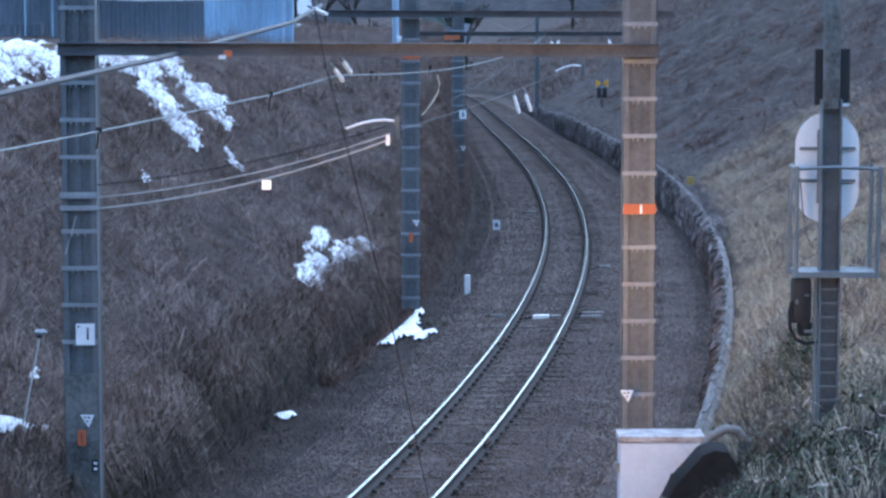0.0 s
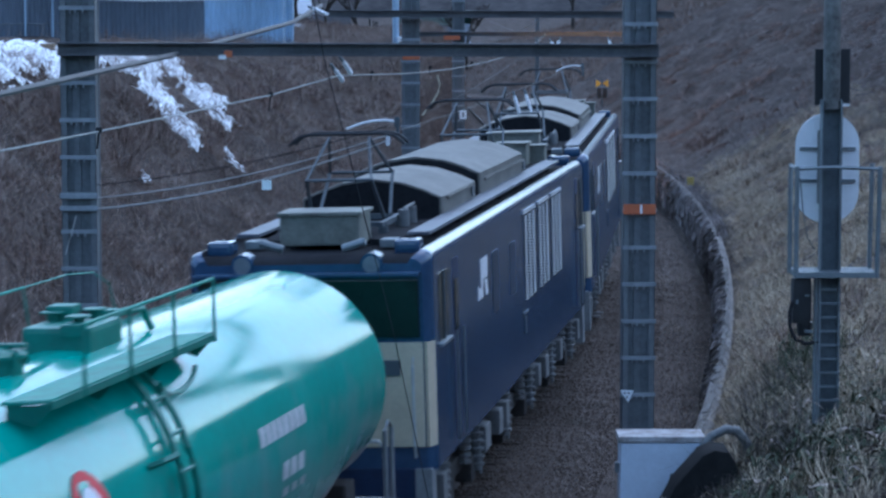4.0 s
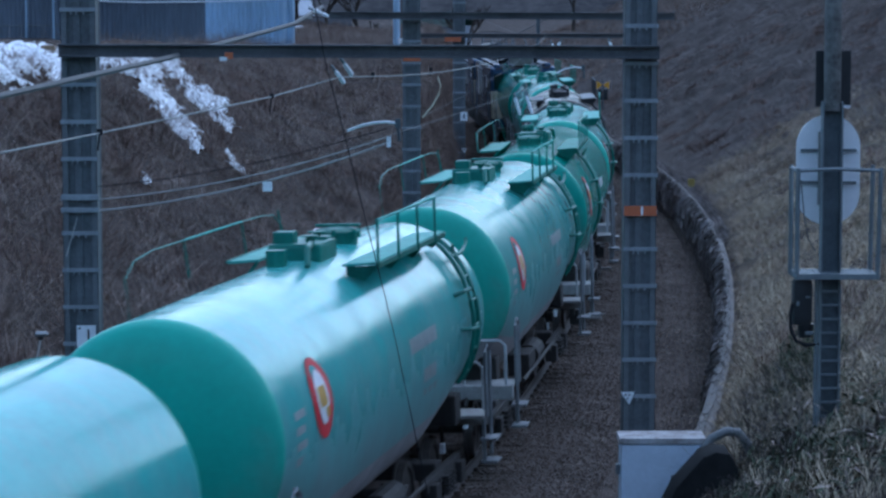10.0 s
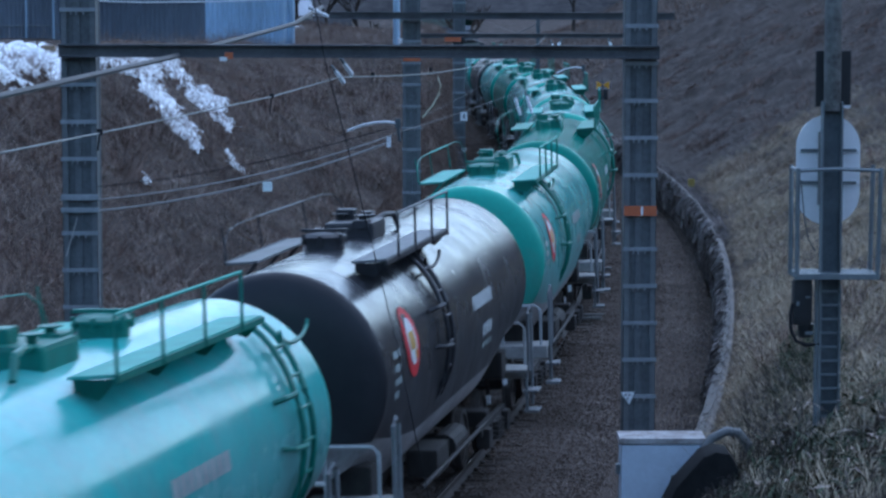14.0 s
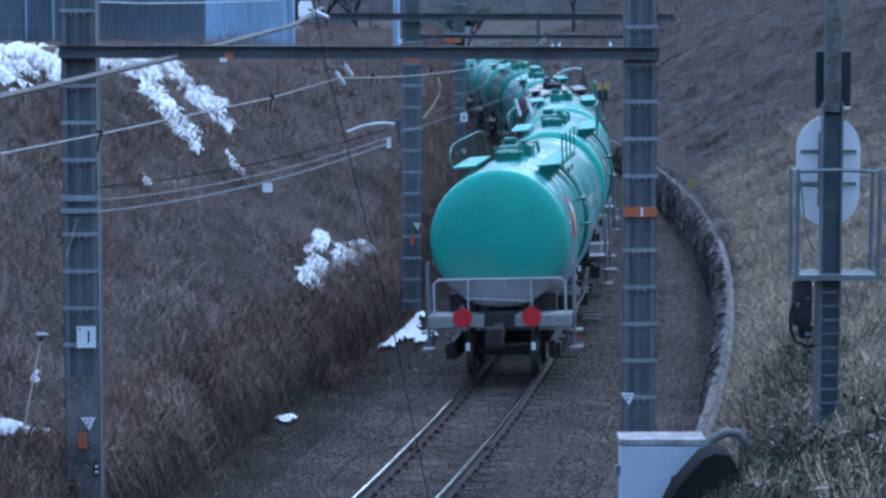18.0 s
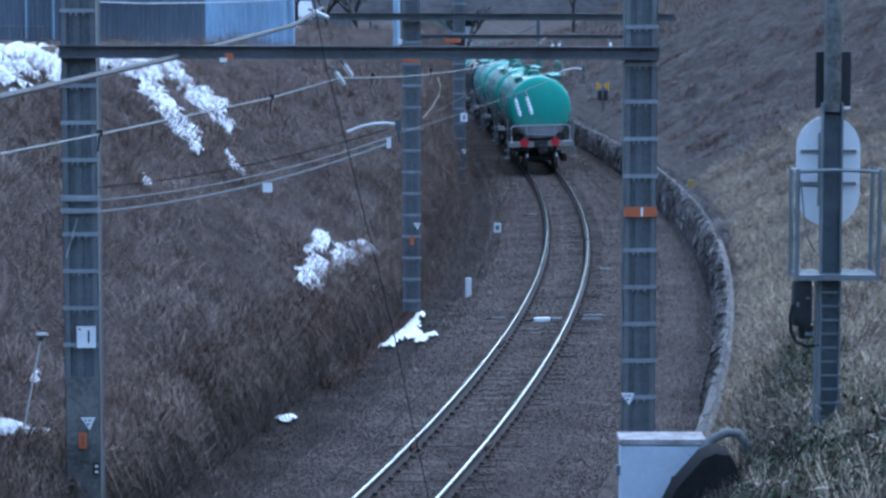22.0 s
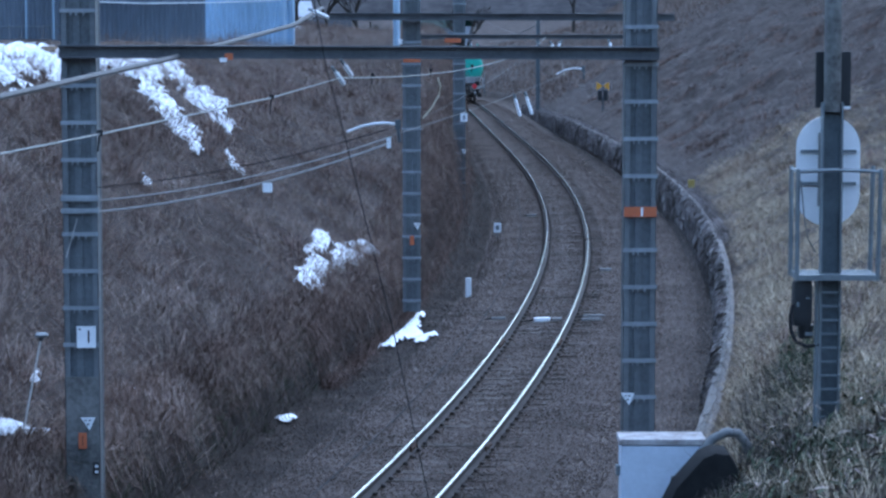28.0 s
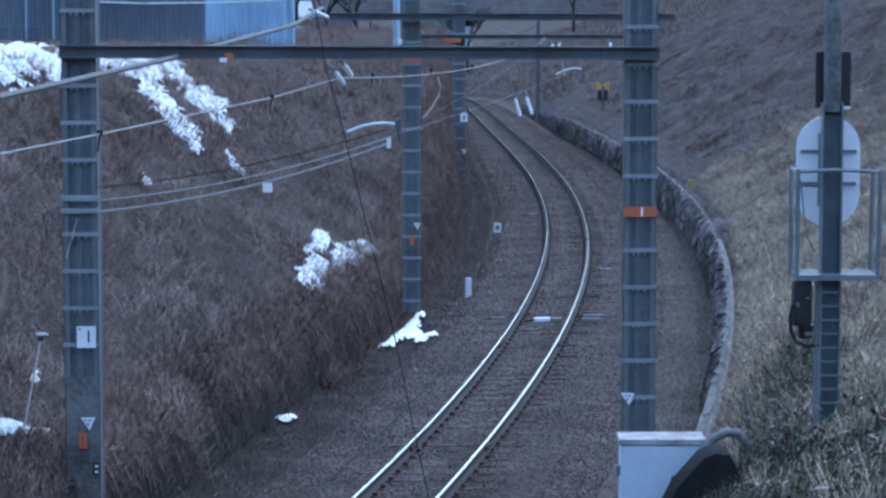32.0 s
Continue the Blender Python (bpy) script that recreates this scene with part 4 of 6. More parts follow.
# ---- snow, lying in patches ----
def snow_patch(streaks, label, cell=0.06, thick=0.10, seed=0):
    """Old snow over the ground: streaks of (s, l, half-width) nodes with ragged rims and holes."""
    nodes = [n for k in streaks for n in k]
    gs = np.arange(min(n[0] - 4 * n[2] for n in nodes), max(n[0] + 4 * n[2] for n in nodes), cell * 1.8)
    gl = np.arange(min(n[1] - 1.3 * n[2] for n in nodes), max(n[1] + 1.3 * n[2] for n in nodes), cell)
    A, C = np.meshgrid(gs, gl, indexing="ij")
    f = np.full(A.shape, -9.0)
    for k in streaks:
        for (s0, l0, w0), (s1, l1, w1) in zip(k, k[1:]):
            du, dv = (s1 - s0) / 3.5, l1 - l0
            u, v = (A - s0) / 3.5, C - l0
            p = np.clip((u * du + v * dv) / (du * du + dv * dv + 1e-9), 0, 1)
            f = np.maximum(f, 1 - np.hypot(u - p * du, v - p * dv) / (w0 + (w1 - w0) * p))
    rag = np.array([0.9 * noise.noise(Vector((x * 0.8 - y * 1.3, y * 0.9, seed * 7.3))) + noise.noise(Vector(((x + 2.4 * y) * 0.4, (y - 0.33 * x) * 6, seed * 3.1))) + 0.5 * noise.noise(Vector((x * 5, y * 13, seed)))
                    for x, y in zip(A.ravel(), C.ravel())]).reshape(A.shape)
    f = f + 0.75 * rag - 0.02
    z = land(A, C) + np.clip(f, -0.3, 0.6) * thick * 1.5 + 0.03
    v = plan(A.ravel(), C.ravel(), z.ravel())
    n, k = A.shape
    i = np.arange(n * k).reshape(n, k)
    q = np.stack([i[:-1, :-1], i[:-1, 1:], i[1:, 1:], i[1:, :-1]], -1).reshape(-1, 4)
    keep = (f.ravel()[q] > 0.0).all(1)
    q = q[keep]
    used, inv = np.unique(q, return_inverse=True)
    ob = mesh("snow_patch", v[used], inv.reshape(-1, 4), SNOW)
    ob.data.shade_smooth()
    return tagged(ob, label, "snow", "snow patches")


snow_patch([[(36, -11.9, 0.9), (32.9, -11.5, 1.0), (29, -11.0, 0.9)], [(35.2, -10.75, 0.6), (32, -10.6, 0.62), (28, -10.35, 0.5)], [(33.0, -10.2, 0.3), (31.4, -10.05, 0.26)]], "old snow drift along the crest of the bank", seed=1)
snow_patch([[(36.5, -10.75, 0.5), (38.4, -10.4, 0.5), (40.2, -10.1, 0.5), (45.0, -10.25, 0.3)], [(40.2, -10.0, 0.34), (38.3, -9.42, 0.32), (37.2, -8.95, 0.3), (36.0, -8.47, 0.28), (35.6, -8.1, 0.24), (34.3, -7.6, 0.12)]], "old snow streak running down the bank", cell=0.05, seed=2)
snow_patch([[(45.2, -10.1, 0.2), (43.9, -9.7, 0.27), (41.8, -9.15, 0.34), (41.4, -8.78, 0.38), (40.9, -8.42, 0.38), (40.5, -8.0, 0.26), (39.0, -7.68, 0.12)]], "old snow streak running down the bank", cell=0.05, seed=3)
snow_patch([[(36.2, -7.25, 0.09), (35.3, -6.98, 0.13), (35.1, -6.72, 0.08)]], "small rag of old snow among brambles", seed=4)
snow_patch([[(28.1, -7.45, 0.12), (27.4, -7.25, 0.09)]], "small rag of old snow among brambles", seed=5)
snow_patch([[(28.8, -4.34, 0.24), (30.0, -4.4, 0.26), (31.4, -4.5, 0.26)], [(32.0, -4.32, 0.24), (33.4, -4.34, 0.26), (35.6, -4.24, 0.28), (36.8, -4.17, 0.2)], [(34.4, -4.85, 0.2), (33.0, -4.72, 0.2), (31.6, -4.75, 0.16)]], "broken patch of snow at the foot of the bank", thick=0.13, seed=6)
snow_patch([[(29.6, -3.05, 0.1), (30.4, -2.92, 0.22), (31.6, -2.72, 0.28), (31.3, -2.4, 0.2), (31.0, -2.08, 0.1)], [(32.6, -2.78, 0.22), (34.0, -2.8, 0.18), (35.2, -2.8, 0.15)]], "flat patch of snow beside the ballast", seed=7)
snow_patch([[(20.1, -3.3, 0.08), (20.3, -3.2, 0.11), (20.1, -3.12, 0.07)]], "crumb of snow beside the ballast", seed=8)
snow_patch([[(9.2, -4.62, 0.085), (9.3, -4.42, 0.075), (9.9, -4.33, 0.07), (10.3, -4.27, 0.05)]], "thin rag of snow on the bank", seed=9)
snow_patch([[(12.3, -5.02, 0.07), (11.9, -4.95, 0.09), (11.7, -4.88, 0.05)]], "crumb of snow on the bank", seed=10)
snow_patch([[(119, -10.6, 0.4), (123, -10.7, 0.5), (126, -10.8, 0.3)]], "rag of old snow on the far crest", seed=12)
snow_patch([[(14.3, -4.27, 0.05), (14.0, -4.19, 0.045)], [(14.9, -4.3, 0.04), (15.2, -4.34, 0.035)]], "crumb of snow on the bank", seed=11)


# ---- dead grass and brambles ----
def clear(s, l, *more):
    """Keeps growth off the cable box and the cabinet."""
    p = plan(s, l, 0)
    keep = (np.hypot(p[:, 0] - 3.1, p[:, 1] - 29.9) > 0.75) & (np.hypot(p[:, 0] - 2.53, p[:, 1] - 31.1) > 0.6)
    return [a[keep] for a in (s, l) + more]


def blades(name, s, l, length, width, tilt, droop, material, label, seed, down=0.0):
    """A thicket of thin bent stems on the banks; down leans them downhill."""
    r = np.random.RandomState(seed)
    s, l = clear(s, l)
    n = len(s)
    base = plan(s, l, land(s, l) - 0.02)
    az = r.uniform(0, 2 * np.pi, n)
    ti = np.clip(np.abs(r.normal(tilt, 0.35, n)), 0.05, 1.5)
    d = np.stack([np.cos(az) * np.sin(ti), np.sin(az) * np.sin(ti), np.cos(ti)], -1)
    ang = np.interp(s, S, turn)
    out = np.stack([np.sin(ang), -np.cos(ang), 0 * ang], -1) * np.where(l < 0, 1.0, -1.0)[:, None]
    d = d + out * down
    d /= np.linalg.norm(d, axis=1)[:, None]
    ln = length * r.uniform(0.45, 1.35, n)
    az2 = r.uniform(0, 2 * np.pi, n)
    side = np.stack([np.cos(az2), np.sin(az2) * 0.5, 0 * az2], -1) * (width * r.uniform(0.6, 1.5, n))[:, None]
    mid = base + d * (ln * 0.55)[:, None]
    tip = base + d * ln[:, None]
    tip[:, 2] -= ln * droop * r.uniform(0.3, 1.6, n)
    tip += r.normal(0, 0.06, (n, 3)) * ln[:, None]
    v = np.concatenate([base - side, base + side, mid - side * 0.8, mid + side * 0.8, tip - side * 0.25, tip + side * 0.25])
    i = np.arange(n)
    q = np.concatenate([np.stack([i, i + n, i + 3 * n, i + 2 * n], -1), np.stack([i + 2 * n, i + 3 * n, i + 5 * n, i + 4 * n], -1)])
    return tagged(mesh(name, v, q, material), label, "grass", kind="stuff")


def scatter(n, s0, s1, l0, l1, seed, clump=0.0):
    r = np.random.RandomState(seed)
    s = s0 + (s1 - s0) * r.uniform(0, 1, n) ** 1.35
    l = r.uniform(l0, l1, n)
    if clump:
        keep = waves(s, l, 1.7, seed + 5) + waves(s, l, 5.0, seed + 6) * 0.6 > r.uniform(-1.6, clump, n)
        s, l = s[keep], l[keep]
    return s, l


s, l = scatter(230000, 5, 150, -11.2, -3.55, 21, 0.1)
blades("bramble_thicket", s, l, 0.32, 0.0027, 1.15, 0.35, BRAMBLE, "tangled brown dead brambles and grass on the bank", 31, 0.15)


def canes(name, n, s0, s1, l0, l1, length, width, material, label, seed, steps=5):
    """Long thin stems that rise, bow over and trail, each with its own twist."""
    r = np.random.RandomState(seed)
    s, l = clear(*scatter(n, s0, s1, l0, l1, seed, 0.2))
    n = len(s)
    base = plan(s, l, land(s, l))
    a0, bend = r.uniform(0, 2 * np.pi, n), r.normal(0, 0.9, n)
    ln = length * r.uniform(0.4, 1.4, n)
    lift, fall = r.uniform(0.35, 1.2, n), r.uniform(0.5, 2.2, n)
    b = r.uniform(0, 2 * np.pi, n)
    side = np.stack([np.cos(b), 0.5 * np.sin(b), np.sin(b * 3) * 0.5], -1) * (width * r.uniform(0.6, 1.4, n))[:, None]
    p, rows = base.copy(), []
    for k in range(steps + 1):
        rows += [p - side * (1 - 0.15 * k), p + side * (1 - 0.15 * k)]
        a, e = a0 + bend * k / steps, lift - fall * k / steps
        p = p + np.stack([np.cos(a) * np.cos(e), np.sin(a) * np.cos(e), np.sin(e)], -1) * (ln / steps)[:, None]
    i = np.arange(n)
    q = np.concatenate([np.stack([i + 2 * k * n, i + (2 * k + 1) * n, i + (2 * k + 3) * n, i + (2 * k + 2) * n], -1) for k in range(steps)])
    return tagged(mesh(name, np.concatenate(rows), q, material), label, "undergrowth", kind="stuff")


canes("bramble_canes", 70000, 5, 120, -11.0, -3.6, 0.8, 0.0034, CANE, "long arching bramble canes on the bank", 22)
canes("fine_tangle", 60000, 5, 90, -11.0, -3.6, 0.55, 0.0022, BUSH, "fine dark tangle of stems on the bank", 75, 4)
canes("red_stems", 26000, 5, 120, -11.0, -3.6, 0.7, 0.003, BUSH, "thin reddish stems among the brambles", 72)
canes("straw_stems", 28000, 7, 60, 4.3, 9.0, 0.6, 0.0035, BLEACHED, "bleached trailing stems on the lower bank", 73)
canes("higher_bank_stems", 24000, 10, 150, 5.0, 16.0, 0.7, 0.0038, GREYGRASS, "trailing stems on the higher bank", 74)
s, l = scatter(42000, 5, 110, -4.4, -3.5, 23, 0.1)
blades("hanging_grass", s, l, 0.52, 0.0034, 0.6, 0.75, BRAMBLE, "long brown grass hanging over the foot of the bank", 33, 0.7)
s, l = scatter(22000, 24, 110, -3.95, -3.1, 43, 0.1)
blades("hanging_grass", s, l, 0.5, 0.0036, 0.6, 0.7, BUSH, "long brown grass hanging over the foot of the bank", 44, 0.6)
# Dark stem colour carries the hollow's shade; the ground has no undercut here.
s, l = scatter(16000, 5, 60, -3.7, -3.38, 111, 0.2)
blades("foot_stems", s, l, 0.34, 0.0034, 0.5, 0.6, ROOT, "stems coloured dark for the shade in the hollow at the foot of the bank", 112, 0.3)
s, l = scatter(1500, 6, 24, -3.75, -3.4, 24, 0.1)
blades("green_tufts", s, l, 0.35, 0.007, 0.5, 0.4, GREEN_GRASS, "dark green grass tufts at the foot of the bank", 34, 0.5)
s, l = scatter(170000, 8, 150, 3.2, 16, 25, 0.5)
keep = np.sin(3.1 * s + 0.9 * l + 1.3 * np.sin(0.7 * l)) + np.sin(1.35 * s + 0.5 * l) > np.random.RandomState(77).uniform(-2.2, 1.2, len(s))
s, l = s[keep], np.maximum(l, np.interp(s, WALL_S, WALL_L) + 0.3)[keep]
blades("brown_bank_grass", s, l, 0.4, 0.0042, 1.2, 0.3, GREYGRASS, "matted brown dead grass on the higher bank", 35, 1.1)
s, l = scatter(130000, 7, 60, 4.1, 8.0, 26, 0.4)
l = np.maximum(l, np.interp(s, WALL_S, WALL_L) + 0.4)
keep = waves(s, l, 0.9, 81) + 0.6 * waves(s, l, 2.7, 82) > np.random.RandomState(83).uniform(-0.9, 0.7, len(s))
s, l = s[keep], l[keep]
blades("straw_bank_grass", s, l, 0.32, 0.0048, 1.3, 0.35, STRAW, "matted straw-coloured grass on the lower bank", 36, 0.9)
s, l = scatter(4200, 3, 11, 4.9, 6.4, 27, 0.0)
blades("green_bank_tufts", s, l, 0.36, 0.0055, 0.8, 0.5, GREEN_GRASS, "dark green grass tufts on the lower bank", 37, 0.3)
s, l = scatter(26000, 4, 110, 1.9, 3.9, 28, -0.2)
l = np.minimum(l, np.interp(s, WALL_S, WALL_L) - 0.05)
blades("ballast_weeds", s, l, 0.14, 0.005, 0.9, 0.3, CANE, "thin dead weeds on the ballast shoulder", 38)
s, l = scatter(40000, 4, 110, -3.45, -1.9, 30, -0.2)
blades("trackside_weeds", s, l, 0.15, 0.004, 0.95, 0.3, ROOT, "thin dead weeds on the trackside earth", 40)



def mounds(name, count, each, s0, s1, l0, l1, radius, length, width, droop, material, label, seed):
    """Tufts: stems that spread and arch out of common roots."""
    r = np.random.RandomState(seed)
    cs = s0 + (s1 - s0) * r.uniform(0, 1, count) ** 1.35
    cl = r.uniform(l0, l1, count)
    size = r.uniform(0.5, 1.4, count)
    k = np.repeat(np.arange(count), each)
    n = len(k)
    a = r.uniform(0, 2 * np.pi, n)
    d = radius * size[k] * r.uniform(0, 1, n) ** 0.7
    s, l, k, a, d = clear(cs[k] + d * np.cos(a) * 1.3, cl[k] + d * np.sin(a), k, a, d)
    n = len(k)
    base = plan(s, l, land(s, l) - 0.03)
    heading = np.interp(s, S, turn)
    way = np.stack([np.cos(heading) * np.cos(a) + np.sin(heading) * np.sin(a), np.sin(heading) * np.cos(a) - np.cos(heading) * np.sin(a), 0 * a], -1)
    ln = length * size[k] * r.uniform(0.5, 1.3, n)
    lean = np.clip(0.25 + 0.8 * d / (radius * size[k]) + r.normal(0, 0.25, n), 0, 1.4)
    v = way * np.sin(lean)[:, None] + np.array([0, 0, 1.0]) * np.cos(lean)[:, None]
    mid = base + v * (0.6 * ln)[:, None]
    tip = base + v * ln[:, None] + r.normal(0, 0.07, (n, 3)) * ln[:, None]
    tip[:, 2] -= droop * ln * r.uniform(0.3, 1.5, n)
    b = r.uniform(0, 2 * np.pi, n)
    side = np.stack([np.cos(b), np.sin(b) * 0.5, 0 * b], -1) * (width * r.uniform(0.6, 1.5, n))[:, None]
    v = np.concatenate([base - side, base + side, mid - side * 0.8, mid + side * 0.8, tip - side * 0.25, tip + side * 0.25])
    i = np.arange(n)
    q = np.concatenate([np.stack([i, i + n, i + 3 * n, i + 2 * n], -1), np.stack([i + 2 * n, i + 3 * n, i + 5 * n, i + 4 * n], -1)])
    return tagged(mesh(name, v, q, material), label, "undergrowth", kind="stuff")


mounds("undergrowth", 420, 120, 6, 110, -10.8, -3.6, 0.42, 0.62, 0.0045, 0.35, BUSH, "dark reddish mounds of dead undergrowth on the bank", 61)
mounds("pale_tussocks", 170, 70, 6, 70, -8.5, -3.3, 0.2, 0.6, 0.004, 0.7, CANE, "pale drooping tussocks on the bank", 62)
mounds("straw_tussocks", 190, 110, 8, 45, 4.4, 7.2, 0.24, 0.36, 0.0048, 0.95, BLEACHED, "bleached straw tussocks on the lower bank", 63)
mounds("dark_tussocks", 420, 110, 0, 120, 4.6, 14.0, 0.34, 0.42, 0.0046, 0.8, BUSH, "dark dead tussocks on the higher bank", 64)
mounds("green_tussocks", 9, 150, -1, 10, 4.7, 6.6, 0.3, 0.42, 0.0045, 0.9, GREEN_GRASS, "dark green tussocks on the lower bank", 65)
mounds("lip_tussocks", 130, 60, 6, 60, -4.05, -3.62, 0.16, 0.5, 0.0034, 1.15, CANE, "pale grass drooping over the lip of the bank", 115)
mounds("evergreen_tufts", 9, 90, 8, 24, -3.75, -3.4, 0.2, 0.45, 0.006, 0.6, GREEN_GRASS, "dark green tufts at the foot of the bank", 66)

s, l = scatter(20000, 40, 150, 0.1, 0.5, 29)
l = np.interp(s, WALL_S, WALL_L) + l
blades("wall_top_grass", s, l, 0.4, 0.0042, 0.8, 0.8, GREYGRASS, "dead grass hanging over the wall coping", 39, 0.9)


def wall_creeper(n, s0, s1, seed, material, label):
    """Dead creeper and roots hanging down the face of the retaining wall."""
    r = np.random.RandomState(seed)
    s = s0 + (s1 - s0) * r.uniform(0, 1, n) ** 1.2
    keep = waves(s, 0 * s + 2.0, 0.7, seed) + 0.5 * waves(s, 0 * s + 5.0, 2.3, seed + 1) > r.uniform(-1.3, 0.6, n)
    s = s[keep]
    n = len(s)
    top = np.interp(s, WALL_S, WALL_H) * r.uniform(0.75, 1.06, n)
    drop = r.uniform(0.15, 0.75, n)
    rows = []
    side = r.normal(0, 0.004, n) + 0.004
    for k, out in ((0.0, -0.1), (0.4, 0.05), (1.0, 0.07)):
        for e in (-1, 1):
            rows.append(plan(s + e * side + k * r.normal(0, 0.08, n), np.interp(s, WALL_S, WALL_L) - out + r.normal(0, 0.025, n), np.maximum(top - k * drop, -0.25)))
    i = np.arange(n)
    q = np.concatenate([np.stack([i + 2 * k * n, i + (2 * k + 1) * n, i + (2 * k + 3) * n, i + (2 * k + 2) * n], -1) for k in range(2)])
    return tagged(mesh("wall_creeper", np.concatenate(rows), q, material), label, "undergrowth", kind="stuff")


wall_creeper(9000, 26, 150, 91, GREYGRASS, "dead grey creeper hanging down the retaining wall")
wall_creeper(3500, 16, 90, 93, GREYGRASS, "grey dead roots hanging down the retaining wall")


def broad_leaves(n, s0, s1, l0, l1, length, width, height, material, label, seed):
    """Broad pointed leaves with a folded midrib, on a low thicket."""
    r = np.random.RandomState(seed)
    s, l = clear(*scatter(n, s0, s1, l0, l1, seed, 0.0))
    n = len(s)
    root = plan(s, l, land(s, l) + r.uniform(0.02, height, n))
    a, e = r.uniform(0, 2 * np.pi, n), r.normal(0.1, 0.45, n)
    d = np.stack([np.cos(a) * np.cos(e), np.sin(a) * np.cos(e), np.sin(e)], -1)
    w = np.stack([-np.sin(a), np.cos(a), r.normal(0, 0.3, n)], -1)
    ln, wd = (length * r.uniform(0.6, 1.3, n))[:, None], (width * r.uniform(0.7, 1.3, n))[:, None]
    down = np.array([0, 0, 1.0]) * ln
    mid, tip = root + d * ln * 0.5, root + d * ln - 0.3 * down * r.uniform(0.2, 1.4, (n, 1))
    fold = np.array([0, 0, 0.35]) * wd
    v = np.concatenate([root, mid + w * wd + fold, mid, mid - w * wd + fold, tip])
    i = np.arange(n)
    f = np.concatenate([np.stack([i + x * n, i + y * n, i + z * n], -1) for x, y, z in ((0, 1, 2), (0, 2, 3), (1, 4, 2), (2, 4, 3))])
    return tagged(mesh("broad_leaf_thicket", v, f, material), label, "undergrowth", kind="stuff")


broad_leaves(800, 1.5, 8.5, 5.0, 7.0, 0.24, 0.021, 0.3, GREEN_GRASS, "dark green broad-leaved bamboo grass on the lower bank", 101)
broad_leaves(330, 1.5, 9.5, 5.0, 7.0, 0.22, 0.014, 0.34, CANE, "withered pale bamboo grass leaves on the lower bank", 102)
broad_leaves(800, 11.0, 15.5, 4.9, 5.7, 0.14, 0.014, 0.4, GREEN_GRASS, "dark green shrub leaves on the lower bank", 103)
mounds("bleached_tussocks", 26, 90, 1.0, 9.5, 5.0, 7.0, 0.22, 0.5, 0.004, 1.0, BLEACHED, "long bleached drooping grass on the lower bank", 110)
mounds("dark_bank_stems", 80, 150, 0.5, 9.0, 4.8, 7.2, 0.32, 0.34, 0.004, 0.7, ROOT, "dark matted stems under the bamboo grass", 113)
mounds("evergreen_shrub", 14, 200, 10.5, 14.5, 4.95, 5.7, 0.25, 0.42, 0.006, 0.4, GREEN_GRASS, "dark evergreen shrub on the lower bank", 114)
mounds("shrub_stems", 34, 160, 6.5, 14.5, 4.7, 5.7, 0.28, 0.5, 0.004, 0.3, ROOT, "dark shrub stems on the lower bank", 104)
s, l = scatter(26000, 5, 90, -3.4, -1.7, 105, 0.3)
blades("leaf_litter", s, l, 0.09, 0.006, 1.45, 0.2, CANE, "pale bits of dead leaf and straw on the trackside earth", 106)
s, l = scatter(12000, 5, 90, 1.3, 3.5, 107, 0.3)
blades("leaf_litter", s, l, 0.08, 0.005, 1.45, 0.2, CANE, "pale bits of dead leaf and straw on the ballast shoulder", 108)
s, l = scatter(26000, 140, 330, -14, -3.2, 50)
blades("far_left_scrub", s, l, 0.7, 0.012, 0.6, 0.3, BRAMBLE, "brown scrub on the far bank", 51)
s, l = scatter(30000, 140, 330, 3.6, 22, 52)
blades("far_right_scrub", s, l, 0.7, 0.012, 0.7, 0.3, BRAMBLE, "brown scrub on the far bank", 53)

# ---- loose ballast stones ----
def stones(n, s0, s1, l0, l1, size, seed, name, label):
    r = np.random.RandomState(seed)
    s = s0 + (s1 - s0) * r.uniform(0, 1, n) ** 1.5
    l = r.uniform(l0, l1, n)
    keep = (np.abs(np.abs(l) - 0.566) > 0.09)
    s, l = s[keep], l[keep]
    n = len(s)
    o = plan(s, l, land(s, l) + 0.012 + np.clip(CANT * (l + 0.566), 0, 0.09) * (np.abs(l) < 1.7))
    shape = np.array([(1, 0, 0), (-1, 0, 0), (0, 1, 0), (0, -1, 0), (0, 0, 0.5), (0, 0, -0.5)], float)
    p = shape[None] * (size * r.uniform(0.5, 1.4, (n, 1, 3))) + r.normal(0, size * 0.16, (n, 6, 3))
    a = r.uniform(0, 6.28, n)
    c, d = np.cos(a)[:, None], np.sin(a)[:, None]
    p = np.stack([p[..., 0] * c - p[..., 1] * d, p[..., 0] * d + p[..., 1] * c, p[..., 2]], -1) + o[:, None]
    tri = np.array([(0, 2, 4), (2, 1, 4), (1, 3, 4), (3, 0, 4), (2, 0, 5), (1, 2, 5), (3, 1, 5), (0, 3, 5)])
    f = (np.arange(n)[:, None, None] * 6 + tri[None]).reshape(-1, 3)
    return tagged(mesh(name, p.reshape(-1, 3), f, STONE), label, "ballast", kind="stuff")


stones(100000, 5, 190, -2.2, 2.5, 0.02, 41, "ballast_stones", "brown-grey crushed ballast stones")
stones(36000, 5, 120, -3.2, 3.6, 0.018, 42, "scattered_stones", "scattered small stones on the brown trackside earth")

